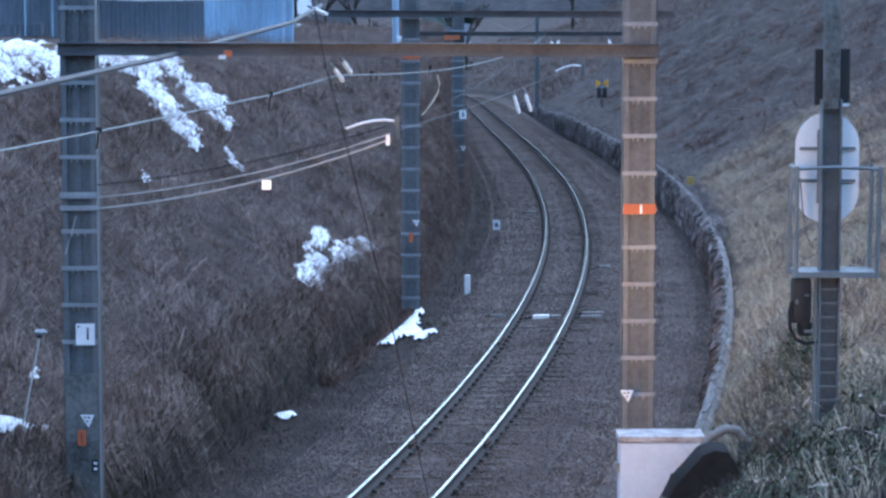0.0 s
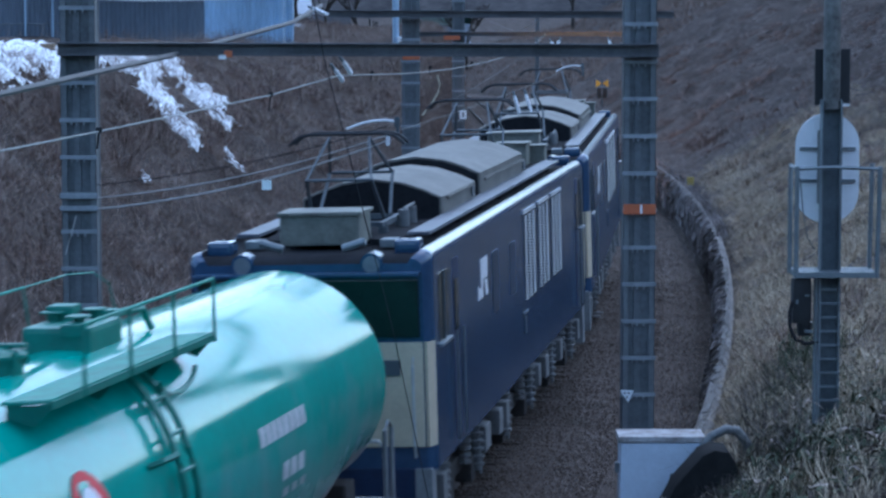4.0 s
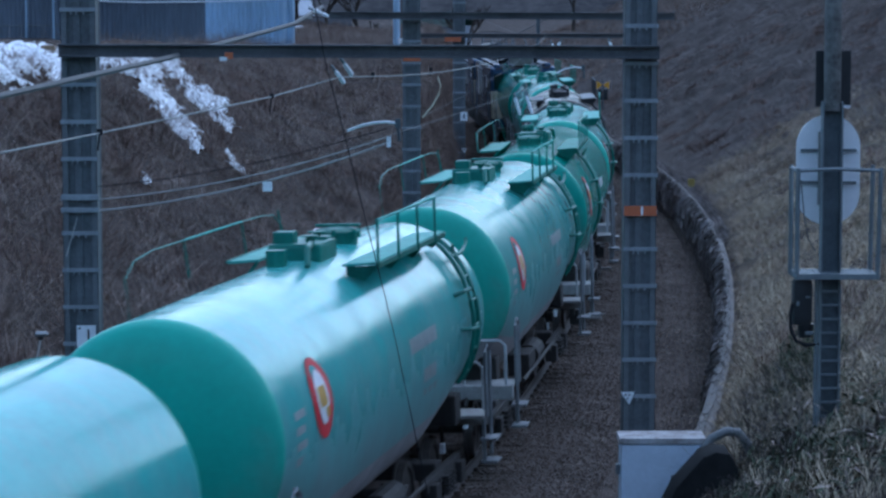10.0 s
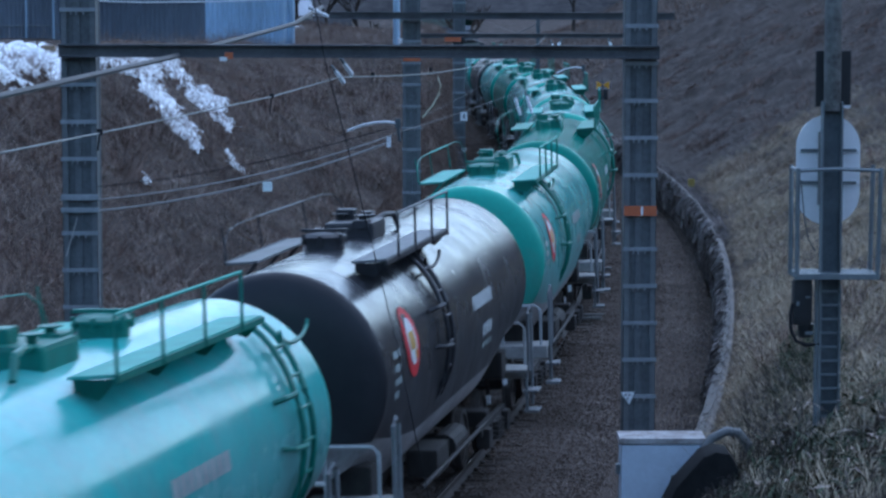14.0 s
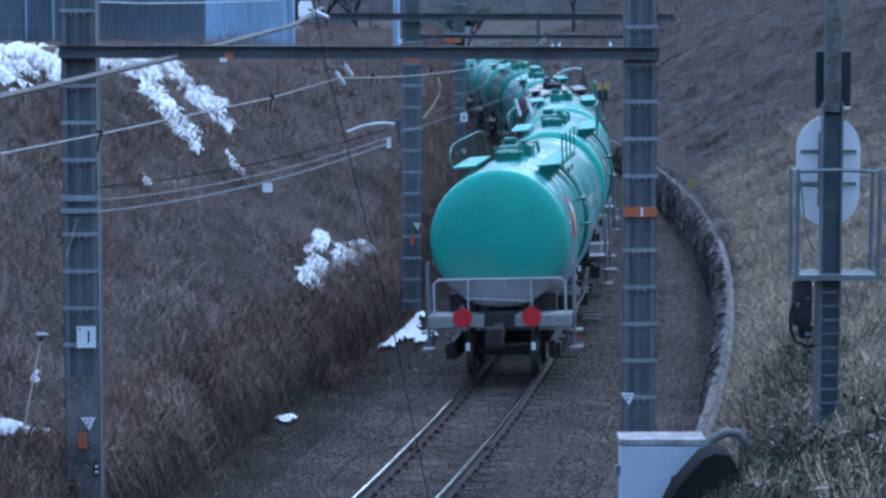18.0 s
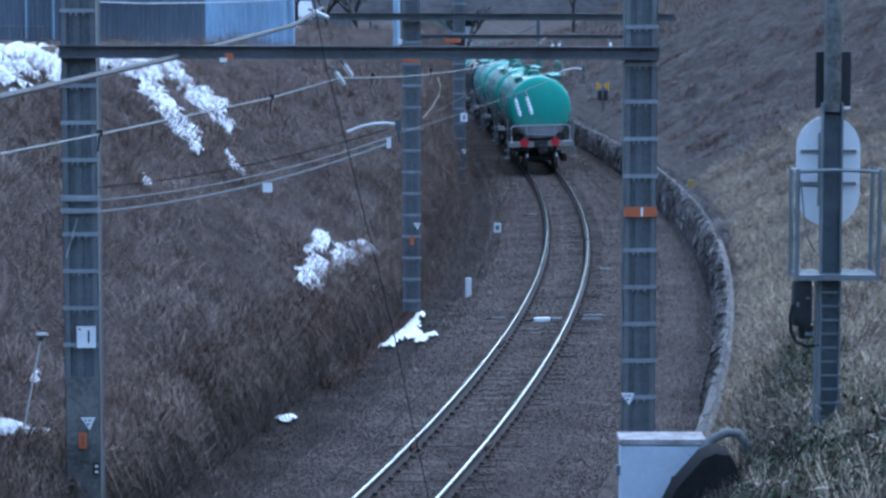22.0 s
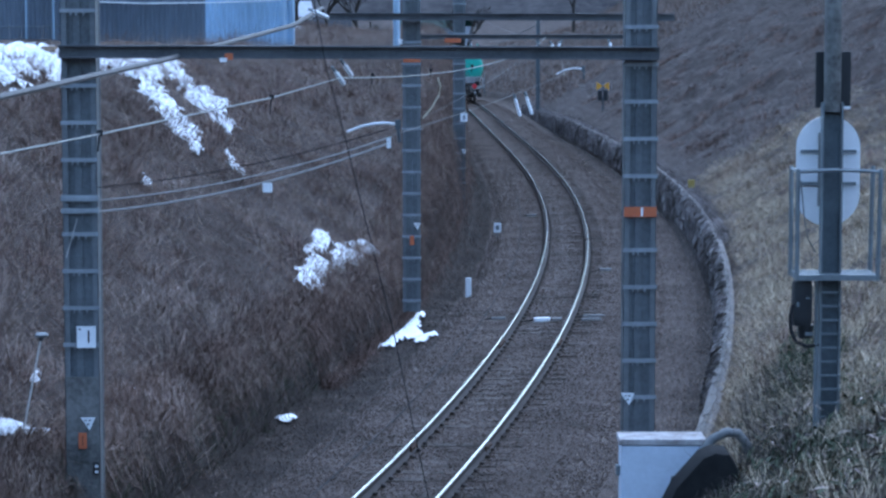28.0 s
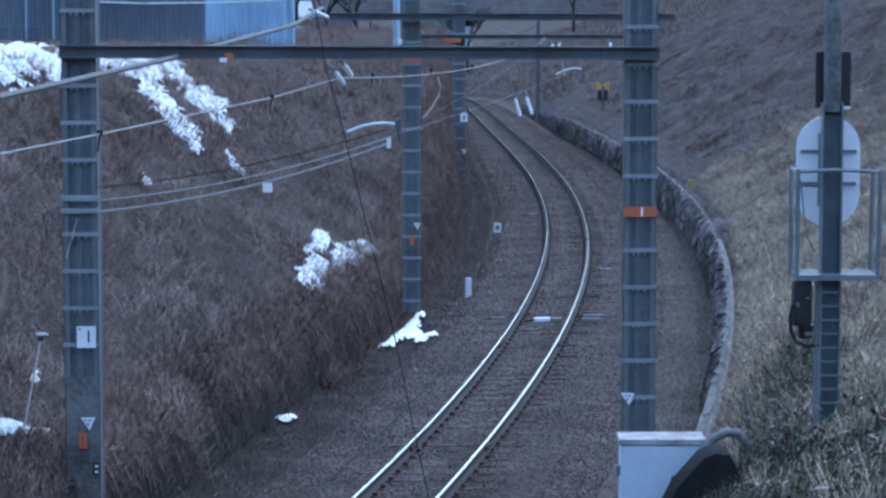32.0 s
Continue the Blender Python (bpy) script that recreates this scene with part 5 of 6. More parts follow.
# ---- train: vehicles stand with x forward, y to the left, z up from the rails ----
def truck(w, x):
    """One side-framed two-axle truck about x, with springs, boxes, axles and wheels."""
    bm = B()
    box(bm, (x, 0, 0.6), (0.4, 1.7, 0.22), bevel=0.03)
    frame_part = part("bogie", bm, BOGIE, w)
    for s in (-1, 1):
        y = s * 0.88
        bm = B()
        box(bm, (x, y, 0.56), (2.3, 0.1, 0.16), bevel=0.03)
        box(bm, (x, y, 0.42), (0.75, 0.13, 0.3), bevel=0.03)
        part("side_frame", bm, BOGIE, frame_part)
        for dx in (-0.2, 0, 0.2):
            bm = B()
            for k in range(4):
                rod(bm, (x + dx, y + s * 0.09, 0.32 + k * 0.07), (x + dx, y + s * 0.09, 0.36 + k * 0.07), 0.075, 8)
            part("spring", bm, BOGIE, frame_part)
    for dx in (-0.87, 0.87):
        bm = B()
        rod(bm, (x + dx, -0.6, 0.43), (x + dx, 0.6, 0.43), 0.08, 8)
        part("axle", bm, BOGIE, frame_part)
        for s in (-1, 1):
            bm = B()
            lathe(bm, [(-0.065, 0), (-0.065, 0.4), (-0.06, 0.46), (-0.035, 0.46), (-0.03, 0.43), (0.065, 0.425), (0.065, 0.36), (0.03, 0.34), (0.03, 0.14), (0.065, 0.12), (0.065, 0)], 24,
                  Matrix.Translation((x + dx, s * 0.565, 0.43)) @ Matrix.Rotation(radians(90 * s), 4, "Z"))
            part("wheel", bm, WHEELSTEEL, frame_part)
            bm = B()
            box(bm, (x + dx, s * 0.92, 0.44), (0.3, 0.2, 0.28), bevel=0.03)
            part("axle_box", bm, BOGIE, frame_part)


def tank_wagon(paint, trim, label, turned=False):
    w = thing("tank_wagon", Matrix(), label, "tank wagon", "tank wagons of the train")
    R, ZC = 1.215, 2.43

    def deep(x):
        """How much deeper the shell's lower half is than a round one: most between the bogies."""
        return 1 + 0.36 * float(np.interp(abs(x), (2.9, 4.0, 5.0), (1.0, 0.6, 0.0)))

    def shell_y(x, z, lift):
        low = max(0.0, (ZC - z) / deep(x))
        return math.sqrt(max(0.01, (R + lift) ** 2 - (low or z - ZC) ** 2)) * (1 + 0.22 * (deep(x) - 1) * low / R)

    ink = DULLPAINT if paint is TEAL else LETTER
    top_paint = {GREEN: GREENDECK, TEAL: TEALDECK}.get(paint, GREYPAINT)
    bm = B()
    ends = [(5.46, 0), (5.452, 0.45), (5.425, 0.8), (5.385, 1.02), (5.335, 1.13), (5.29, 1.185), (5.25, 1.208), (5.21, R), (5.2, R), (5.0, R)]
    mid = [(x, R) for x in (4.9, 4.0, 2.9, 1.5, 0, -1.5, -2.9, -4.0, -4.9)]
    lathe(bm, [(x + 0.5, r) for x, r in ends] + mid + [(-x, r) for x, r in ends[::-1]], 56, Matrix.Translation((0, 0, ZC)))
    bmesh.ops.bisect_plane(bm, geom=bm.verts[:] + bm.edges[:] + bm.faces[:], plane_co=(0, 0, 1.76), plane_no=(0, 0, 1))
    for f in bm.faces:
        c = f.calc_center_median()
        f.material_index = 1 if c.z < 1.76 else 2 if c.x < -5.21 or c.x > 5.71 else 0
    for v in bm.verts:
        if v.co.z < ZC:
            d = deep(v.co.x)
            v.co.y *= 1 + 0.22 * (d - 1) * (ZC - v.co.z) / R
            v.co.z = ZC + (v.co.z - ZC) * d
    tank = part("tank", bm, [paint, BELLY, END_PAINT[paint]], w, smooth=True)
    # top walkways, hatches and rails: behind the middle, or before it on a turned wagon
    def X(x):
        return 0.35 - x if turned else x

    for s, x0, x1, y0, y1 in ((-1, *sorted((X(-3.9), X(0.2))), 0.58, 0.98), (1, *sorted((X(-3.7), X(-0.5))), 0.56, 0.94)):
        bm = B()
        box(bm, ((x0 + x1) / 2, s * (y0 + y1) / 2, 3.62 if s < 0 else 3.6), (x1 - x0, y1 - y0, 0.03), Euler((-0.06, 0, 0)).to_matrix(), 0.006)
        deck = part("walkway", bm, top_paint, w, "worn chequer-plate walkway")
        for x in (x0 + 0.03, x0 + (x1 - x0) * 0.36, x0 + (x1 - x0) * 0.68, x1 - 0.03):
            bm = B()
            if s > 0:
                rod(bm, (x, s * (y0 + 0.02), 3.6), (x, s * (y1 - 0.15), 3.34), 0.02, 6)
                part("support_bracket", bm, trim, deck)
                continue
            a = [bm.verts.new((x - 0.012, s * y, z)) for y, z in ((y0 + 0.04, 3.6), (y1 - 0.01, 3.6), (y1 - 0.02, 3.56), (y1 - 0.14, 3.43), (y0 + 0.04, 3.5))]
            bm.faces.new(a)
            bmesh.ops.solidify(bm, geom=bm.faces[:], thickness=0.024)
            part("support_bracket", bm, trim, deck)
        bm = B()
        box(bm, ((x0 + x1) / 2, s * (y1 + 0.01), 3.6), (x1 - x0, 0.02, 0.06 if s < 0 else 0.03))
        part("toe_board", bm, trim, deck)
    bm = B()
    rod(bm, (X(-3.2), -1.0, 4.12), (X(0.2), -1.0, 4.12), 0.016, 6)
    rail = part("hand_rail", bm, top_paint, w)
    for x in (X(-3.2), X(-2.1), X(-0.95), X(0.2)):
        bm = B()
        rod(bm, (x, -1.0, 3.56), (x, -1.0, 4.12), 0.016, 6)
        part("rail_post", bm, trim, rail)
    bm = B()
    rod(bm, (X(-1.6), 1.05, 3.98), (X(0.9), 1.05, 3.98), 0.014, 6)
    rail = part("hand_rail", bm, top_paint, w)
    for x in (X(-3.4), X(-1.6), X(0.9)):
        bm = B()
        rod(bm, (x, 1.0, 3.56), (x, 1.05, 3.98), 0.011, 6)
        part("rail_post", bm, trim, rail)
    bm = B()
    tube(bm, [(X(-1.6), 1.05, 3.98), (X(-2.6), 1.05, 3.97), (X(-3.1), 1.04, 3.94), (X(-3.4), 1.02, 3.8), (X(-3.5), 1.0, 3.6)], 0.009)
    part("end_loop", bm, trim, rail)
    bm = B()
    tube(bm, [(X(0.9), 1.05, 3.98), (X(2.1), 1.05, 3.98), (X(2.8), 1.04, 3.93), (X(3.2), 1.02, 3.78), (X(3.3), 0.95, 3.3)], 0.009)
    part("long_rail", bm, trim, rail)
    bm = B()
    rod(bm, (X(-2.4), 0.05, 3.55), (X(-2.4), 0.05, 3.76), 0.24, 22)
    lathe(bm, [(0, 0.27), (0.03, 0.27), (0.06, 0.22), (0.085, 0.1), (0.09, 0)], 22, Matrix.Translation((X(-2.4), 0.05, 3.76)) @ Matrix.Rotation(radians(-90), 4, "Y"))
    box(bm, (X(-2.4), 0.05, 3.86), (0.07, 0.56, 0.035), bevel=0.008)
    hatch = part("manhole", bm, trim, w)
    for k in range(6):
        bm = B()
        rod(bm, (X(-2.4) + 0.26 * math.cos(k * 1.047), 0.05 + 0.26 * math.sin(k * 1.047), 3.7), (X(-2.4) + 0.26 * math.cos(k * 1.047), 0.05 + 0.26 * math.sin(k * 1.047), 3.82), 0.025, 6)
        part("clamp_bolt", bm, trim, hatch)
    bm = B()
    box(bm, (X(-0.55), 0.05, 3.7), (0.85, 0.62, 0.26), bevel=0.05)
    for vx, vy in ((-0.25, -0.15), (0.05, 0.2), (0.3, -0.1)):
        rod(bm, (X(-0.55) + vx, 0.05 + vy, 3.72), (X(-0.55) + vx, 0.05 + vy, 3.9), 0.05, 10)
        rod(bm, (X(-0.55) + vx, 0.05 + vy, 3.9), (X(-0.55) + vx, 0.05 + vy, 3.915), 0.11, 12)
    box(bm, (X(-0.35), 0.2, 3.86), (0.24, 0.24, 0.2), bevel=0.02)
    box(bm, (X(-0.85), -0.1, 3.8), (0.3, 0.2, 0.12), bevel=0.02)
    valve = part("valve_chest", bm, trim, w)
    bm = B()
    tube(bm, [(X(-0.3), -0.1, 3.78), (X(0.1), -0.2, 3.85), (X(0.45), -0.25, 3.83), (X(0.6), -0.28, 3.64)], 0.035, 8)
    part("vapour_pipe", bm, trim, valve)
    bm = B()
    rod(bm, (X(0.5), 0.1, 3.6), (X(0.5), 0.1, 3.82), 0.12, 12)
    part("relief_valve", bm, trim, w)
    # side ladder bent over the shell, with two hoops
    lx = 4.55 if turned else -1.6
    arc = [(0, -math.sin(a) * (R + 0.1), ZC + math.cos(a) * (R + 0.1)) for a in [0.62 + 0.12 * i for i in range(14)]]
    lad = None
    for x in (lx - 0.17, lx + 0.17):
        bm = B()
        tube(bm, [(x + 0.35 * max(0, (p[2] - 2.9)), p[1], p[2]) for p in arc], 0.032, 6)
        r = part("ladder_rail", bm, trim, w)
        lad = lad or r
    for i in range(2, 14, 2):
        p = arc[i]
        off = 0.35 * max(0, p[2] - 2.9)
        bm = B()
        rod(bm, (lx - 0.17 + off, p[1], p[2]), (lx + 0.17 + off, p[1], p[2]), 0.02, 6)
        part("rung", bm, trim, lad)
    for i in (5, 8):
        p = Vector(arc[i])
        n = Vector((0, p.y, p.z - ZC)).normalized()
        bm = B()
        tube(bm, [Vector((lx - 0.17, p.y, p.z)), Vector((lx - 0.37, p.y, p.z)) + n * 0.08, Vector((lx - 0.55, p.y, p.z)) + n * 0.02, Vector((lx - 0.6, p.y, p.z)) - n * 0.09], 0.028)
        part("hand_hold", bm, trim, lad)
    bm = B()
    tube(bm, [(lx + 0.75 + 0.5 * math.cos(a), -0.98, 3.42 + 0.16 * math.sin(a)) for a in [math.pi + 0.35 * i for i in range(10)]], 0.022)
    part("guard_hoop", bm, trim, w)

    # lettering panels and the oval emblem, curved with the shell
    def decal(x0, x1, z0, z1, material, name="lettering", lift=0.004, side=-1):
        bm = B()
        m = 4
        rows = []
        for i in range(m + 1):
            z = z0 + (z1 - z0) * i / m
            y = shell_y(x0, z, lift) * side
            rows.append([bm.verts.new((x, y, z)) for x in (x0, x1)])
        for a, b in zip(rows, rows[1:]):
            bm.faces.new((a[0], a[1], b[1], b[0]))
        bmesh.ops.recalc_face_normals(bm, faces=bm.faces[:])
        part(name, bm, material, tank)

    def oval(cx, cz, rx, rz, material, name, lift, x2=0.0):
        bm = B()
        ring = []
        c = bm.verts.new((cx, -shell_y(cx, cz, lift), cz))
        for k in range(28):
            a = 6.28319 * k / 28
            z = cz + rz * math.sin(a)
            ring.append(bm.verts.new((cx + rx * math.cos(a), -shell_y(cx, z, lift), z)))
        for k in range(28):
            bm.faces.new((c, ring[k], ring[(k + 1) % 28]))
        bmesh.ops.recalc_face_normals(bm, faces=bm.faces[:])
        part(name, bm, material, tank)

    oval(-3.6, 2.66, 0.40, 0.40, RED, "emblem", 0.010)
    oval(-3.6, 2.67, 0.235, 0.27, WHITE, "emblem_field", 0.016)
    decal(-3.76, -3.46, 2.58, 2.78, AMBER, "emblem_bar", 0.020)
    decal(-3.55, -3.42, 2.46, 2.56, AMBER, "emblem_bar", 0.020)
    for i in range(8):
        decal(0.8 + 0.2 * i, 0.98 + 0.2 * i, 2.5, 2.68, ink)
    for i in range(3):
        decal(1.5 + 0.27 * i, 1.72 + 0.27 * i, 2.08, 2.25, ink)
        decal(1.55 + 0.3 * i, 1.75 + 0.3 * i, 1.92, 2.0, DULLPAINT)
    for i in range(4):
        decal(-4.75, -4.4 + 0.06 * (i % 2), 2.15 + 0.15 * i, 2.23 + 0.15 * i, DULLPAINT)
    # underframe
    bm = B()
    box(bm, (0, 0, 1.02), (11.2, 0.55, 0.3), bevel=0.03)
    part("centre_sill", bm, BOGIE, w)
    for e in (-1, 1):
        o = 0.32 if e > 0 else 0.0
        bm = B()
        box(bm, (e * (5.5 + o), 0, 1.02), (0.18, 2.5, 0.2), bevel=0.02)
        box(bm, (e * (5.2 + o), 0, 1.1), (0.6, 2.5, 0.04))
        sill = part("end_sill", bm, SILLPAINT, w)
        for s in (-1, 1):
            bm = B()
            box(bm, (e * (4.75 + o), s * 0.7, 1.24), (0.42, 0.5, 0.4), bevel=0.05)
            part("tank_saddle", bm, BOGIE, w)
        bm = B()
        tube(bm, [(e * (5.5 + o), -1.15, 1.0), (e * (5.5 + o), -1.15, 1.68), (e * (5.5 + o), -1.08, 1.75), (e * (5.5 + o), 1.08, 1.75), (e * (5.5 + o), 1.15, 1.68), (e * (5.5 + o), 1.15, 1.0)], 0.022, 8)
        for y in (-0.55, 0.55):
            rod(bm, (e * (5.5 + o), y, 1.05), (e * (5.5 + o), y, 1.75), 0.018, 6)
        rod(bm, (e * (5.5 + o), -0.6, 1.35), (e * (5.5 + o), 0.6, 1.42), 0.014, 6)
        part("end_rail", bm, PALE, sill)
        bm = B()
        box(bm, (e * 6.1, 0, 0.88), (1.1, 0.2, 0.24), bevel=0.04)
        box(bm, (e * 6.65, 0, 0.88), (0.26, 0.3, 0.34), bevel=0.06)
        part("coupler", bm, BOGIE, w)
        for y in (-0.59, 0.55):
            bm = B()
            tube(bm, [(e * 5.55, y, 0.95), (e * 5.72, y, 0.85), (e * 5.75, y, 0.68)], 0.028)
            hose = part("brake_hose", bm, BOGIE, w)
            bm = B()
            box(bm, (e * 5.76, y, 0.6), (0.07, 0.07, 0.13), bevel=0.015)
            part("hose_cock", bm, WHITE, hose)
        for s in (-1, 1):
            bm = B()
            tube(bm, [(e * (5.3 + o), s * 1.28, 0.55), (e * (5.3 + o), s * 1.28, 1.95), (e * (5.15 + o), s * 1.28, 2.02), (e * (5.0 + o), s * 1.28, 1.95), (e * (5.0 + o), s * 1.28, 1.1)], 0.028)
            rail = part("corner_rail", bm, MIDGREY, w)
            for z in (0.5, 0.8):
                bm = B()
                box(bm, (e * (5.15 + o), s * 1.3, z), (0.4, 0.22, 0.035), bevel=0.008)
                box(bm, (e * (5.0 + o), s * 1.24, z + 0.15), (0.05, 0.04, 0.3))
                part("step", bm, MIDGREY, rail)
        truck(w, e * 4.1)
    for s in (-1, 1):
        bm = B()
        rod(bm, (-2.4, s * 1.05, 0.75), (2.4, s * 1.05, 0.75), 0.03, 6)
        box(bm, (-0.6, s * 0.8, 0.8), (0.9, 0.4, 0.35), bevel=0.04)
        rod(bm, (0.5, s * 0.8, 0.75), (1.5, s * 0.8, 0.75), 0.18, 14)
        part("brake_gear", bm, BOGIE, w)
    return w


def markers(w):
    """The red tail discs of the last wagon."""
    for y in (0.64, -0.56):
        bm = B()
        rod(bm, (-5.66, y, 1.10), (-5.64, y, 1.10), 0.17, 28)
        disc = part("tail_disc", bm, RED, w, "round red tail marker")
        bm = B()
        box(bm, (-5.6, y, 1.16), (0.08, 0.06, 0.3))
        part("disc_bracket", bm, GREYPAINT, disc)


def locomotive(label):
    w = thing("electric_locomotive", Matrix(), label, "locomotive", "locomotives of the train")
    L, HW = 8.55, 1.42
    # body shell: upright sides, a tight cantrail and a flat roof, coloured dark for the shade under the walks
    side = [(HW, 1.2), (HW, 1.22), (HW, 3.56), (HW, 3.575)] + [(HW - 0.11 + 0.11 * math.cos(a), 3.6 + 0.11 * math.sin(a)) for a in (0.1, 0.35, 0.7, 1.05, 1.4)] + [(HW - 0.14, 3.712), (HW - 0.17, 3.66)]
    sec = [(-y, z) for y, z in side] + [(y, z) for y, z in side[::-1]]
    bm = B()
    xs = [-L, -L + 0.06, -L + 0.2, -L + 0.3, -L + 0.34, L - 0.34, L - 0.3, L - 0.2, L - 0.06, L]
    sq = [0.93, 0.97, 1, 1, 1, 1, 1, 1, 0.97, 0.93]
    rings = [[bm.verts.new((x, y * k, 1.2 + (z - 1.2) * (1 - 0.5 * (1 - k)))) for y, z in sec] for x, k in zip(xs, sq)]
    n = len(sec)
    for a, b in zip(rings, rings[1:]):
        for k in range(n):
            f = bm.faces.new((a[k], a[(k + 1) % n], b[(k + 1) % n], b[k]))
            # roof faces go near-black: shade below the roof walks, held in the colour
            f.material_index = 1 if k in (n // 2 - 2, n // 2 - 1, n // 2) else 0
    bm.faces.new(rings[0])
    bm.faces.new(rings[-1][::-1])
    bmesh.ops.recalc_face_normals(bm, faces=bm.faces[:])
    body = part("body", bm, [LOCOBLUE, ROOFDARK], w, "dark blue body shell with rounded cantrail", smooth=True)
    bm = B()
    box(bm, (0, 0, 3.70), (14.4, 1.7, 0.08), bevel=0.01)
    part("roof_deck", bm, ROOFDARK, w)
    for s in (-1, 1):
        bm = B()
        box(bm, (0, s * 1.04, 3.78), (14.0, 0.27, 0.045), bevel=0.012)
        rb = part("roof_walk", bm, LOCOGREY, w)
        for x in range(-6, 7, 2):
            bm = B()
            box(bm, (x, s * 1.0, 3.72), (0.06, 0.2, 0.1))
            part("walk_bracket", bm, ROOFDARK, rb)
        for e in (-1, 1):
            bm = B()
            box(bm, (e * 8.05, s * 1.1, 3.73), (0.36, 0.3, 0.17), bevel=0.06)
            part("lamp_housing", bm, LOCOBLUE, w, "blue lamp housing on the cab roof")
            bm = B()
            rod(bm, (e * 8.2, s * 0.35, 3.72), (e * 8.2, s * 0.62, 3.8), 0.05, 8)
            part("air_horn", bm, GALV, w)
            bm = B()
            box(bm, (e * 7.6, s * 0.8, 3.73), (0.3, 0.2, 0.1), bevel=0.02)
            part("roof_step", bm, GALV, w)
    # humped ventilator covers
    for x0, x1, cover in ((-4.3, -1.25, 0), (-0.75, 4.5, 1)):
        up = 0.08 * cover
        arch = [(-0.92, 3.74), (-0.92, 4.02 + up), (-0.7, 4.12 + up), (-0.4, 4.22 + up), (0, 4.27 + up), (0.4, 4.22 + up), (0.7, 4.12 + up), (0.92, 4.02 + up), (0.92, 3.74)]
        bm = B()
        ends = [[bm.verts.new((x, y * k, z if z < 4 else 4 + (z - 4) * k)) for y, z in arch] for x, k in ((x0, 0.98), (x0 + 0.05, 1), (x1 - (0.5 if cover else 0.05), 1), (x1, 0.9 if cover else 0.98))]
        for a, b in zip(ends, ends[1:]):
            for k in range(len(arch)):
                bm.faces.new((a[k], a[(k + 1) % len(arch)], b[(k + 1) % len(arch)], b[k]))
        bm.faces.new(ends[0])
        bm.faces.new(ends[-1][::-1])
        bmesh.ops.recalc_face_normals(bm, faces=bm.faces[:])
        hump = part("ventilator_cover", bm, ROOFGREY, w, "grey arched ventilator cover")
        bm = B()
        extrude(bm, [(y * 0.955, 3.74 + (z - 3.74) * 0.94) for y, z in arch], x0 - 0.012, x0 + 0.01)
        bmesh.ops.transform(bm, matrix=Matrix(((0, 1, 0, 0), (1, 0, 0, 0), (0, 0, 1, 0), (0, 0, 0, 1))), verts=bm.verts[:])
        bmesh.ops.recalc_face_normals(bm, faces=bm.faces[:])
        part("end_grille", bm, ROOFDARK, hump, "sooty dark arched end grille")
        for s in (-1, 1):
            bm = B()
            box(bm, (x1 - 0.35, s * 0.93, 3.9), (0.24, 0.02, 0.12))
            part("vent_plate", bm, GALV_DARK, hump)
            bm = B()
            box(bm, ((x0 + x1) / 2, s * 0.935, 3.99), (x1 - x0 - 0.7, 0.03, 0.035))
            part("drip_strip", bm, ROOFGREY, hump)
    for x, y, sx, sy, h in ((6.95, -0.4, 0.55, 0.52, 0.38), (7.55, -0.72, 0.36, 0.34, 0.3), (-7.4, 0.0, 0.75, 0.95, 0.36)):
        bm = B()
        box(bm, (x, y, 3.72 + h / 2), (sx, sy, h), bevel=0.03)
        rb = part("roof_box", bm, OLIVE, w)
        bm = B()
        box(bm, (x, y, 3.73 + h), (sx + 0.06, sy + 0.06, 0.04), bevel=0.01)
        part("box_lid", bm, OLIVE, rb)
    # pantographs, raised to the contact wire
    for x in (-5.75, 5.0):
        bm = B()
        for s in (-1, 1):
            box(bm, (x, s * 0.5, 3.85), (1.5, 0.06, 0.06))
            for dx in (-0.6, 0.6):
                rod(bm, (x + dx, s * 0.5, 3.68), (x + dx, s * 0.5, 3.86), 0.06, 10)
        box(bm, (x - 0.6, 0, 3.85), (0.06, 1.1, 0.06))
        box(bm, (x + 0.6, 0, 3.85), (0.06, 1.1, 0.06))
        pan = part("pantograph", bm, GALV_DARK, w)
        arms = [((x + dx, -0.42, 4.4), (x + dx, 0.42, 4.4), 0.02) for dx in (-0.75, 0.75)]
        for s in (-1, 1):
            for e in (-1, 1):
                arms += [((x + e * 0.2, s * 0.45, 3.9), (x + e * 0.75, s * 0.4, 4.4), 0.022), ((x + e * 0.75, s * 0.4, 4.4), (x, s * 0.25, 4.88), 0.018)]
        for a, b, r in arms:
            bm = B()
            rod(bm, a, b, r, 6)
            part("pantograph_arm", bm, GALV_DARK, pan)
        bm = B()
        for dx in (-0.16, 0.16):
            tube(bm, [(x + dx, -0.72, 4.8), (x + dx, -0.6, 4.9), (x + dx, -0.45, 4.93), (x + dx, 0.45, 4.93), (x + dx, 0.6, 4.9), (x + dx, 0.72, 4.8)], 0.022)
        part("collector_shoe", bm, BLACK, pan)
        bm = B()
        for dx in (0.35, 0.9):
            rod(bm, (x + dx, -0.6, 3.7), (x + dx, -0.6, 3.95), 0.07, 10)
        rod(bm, (x + 0.35, -0.6, 3.96), (x + 1.0, -0.62, 3.98), 0.02, 6)
        part("bus_insulator", bm, GREYPAINT, pan)
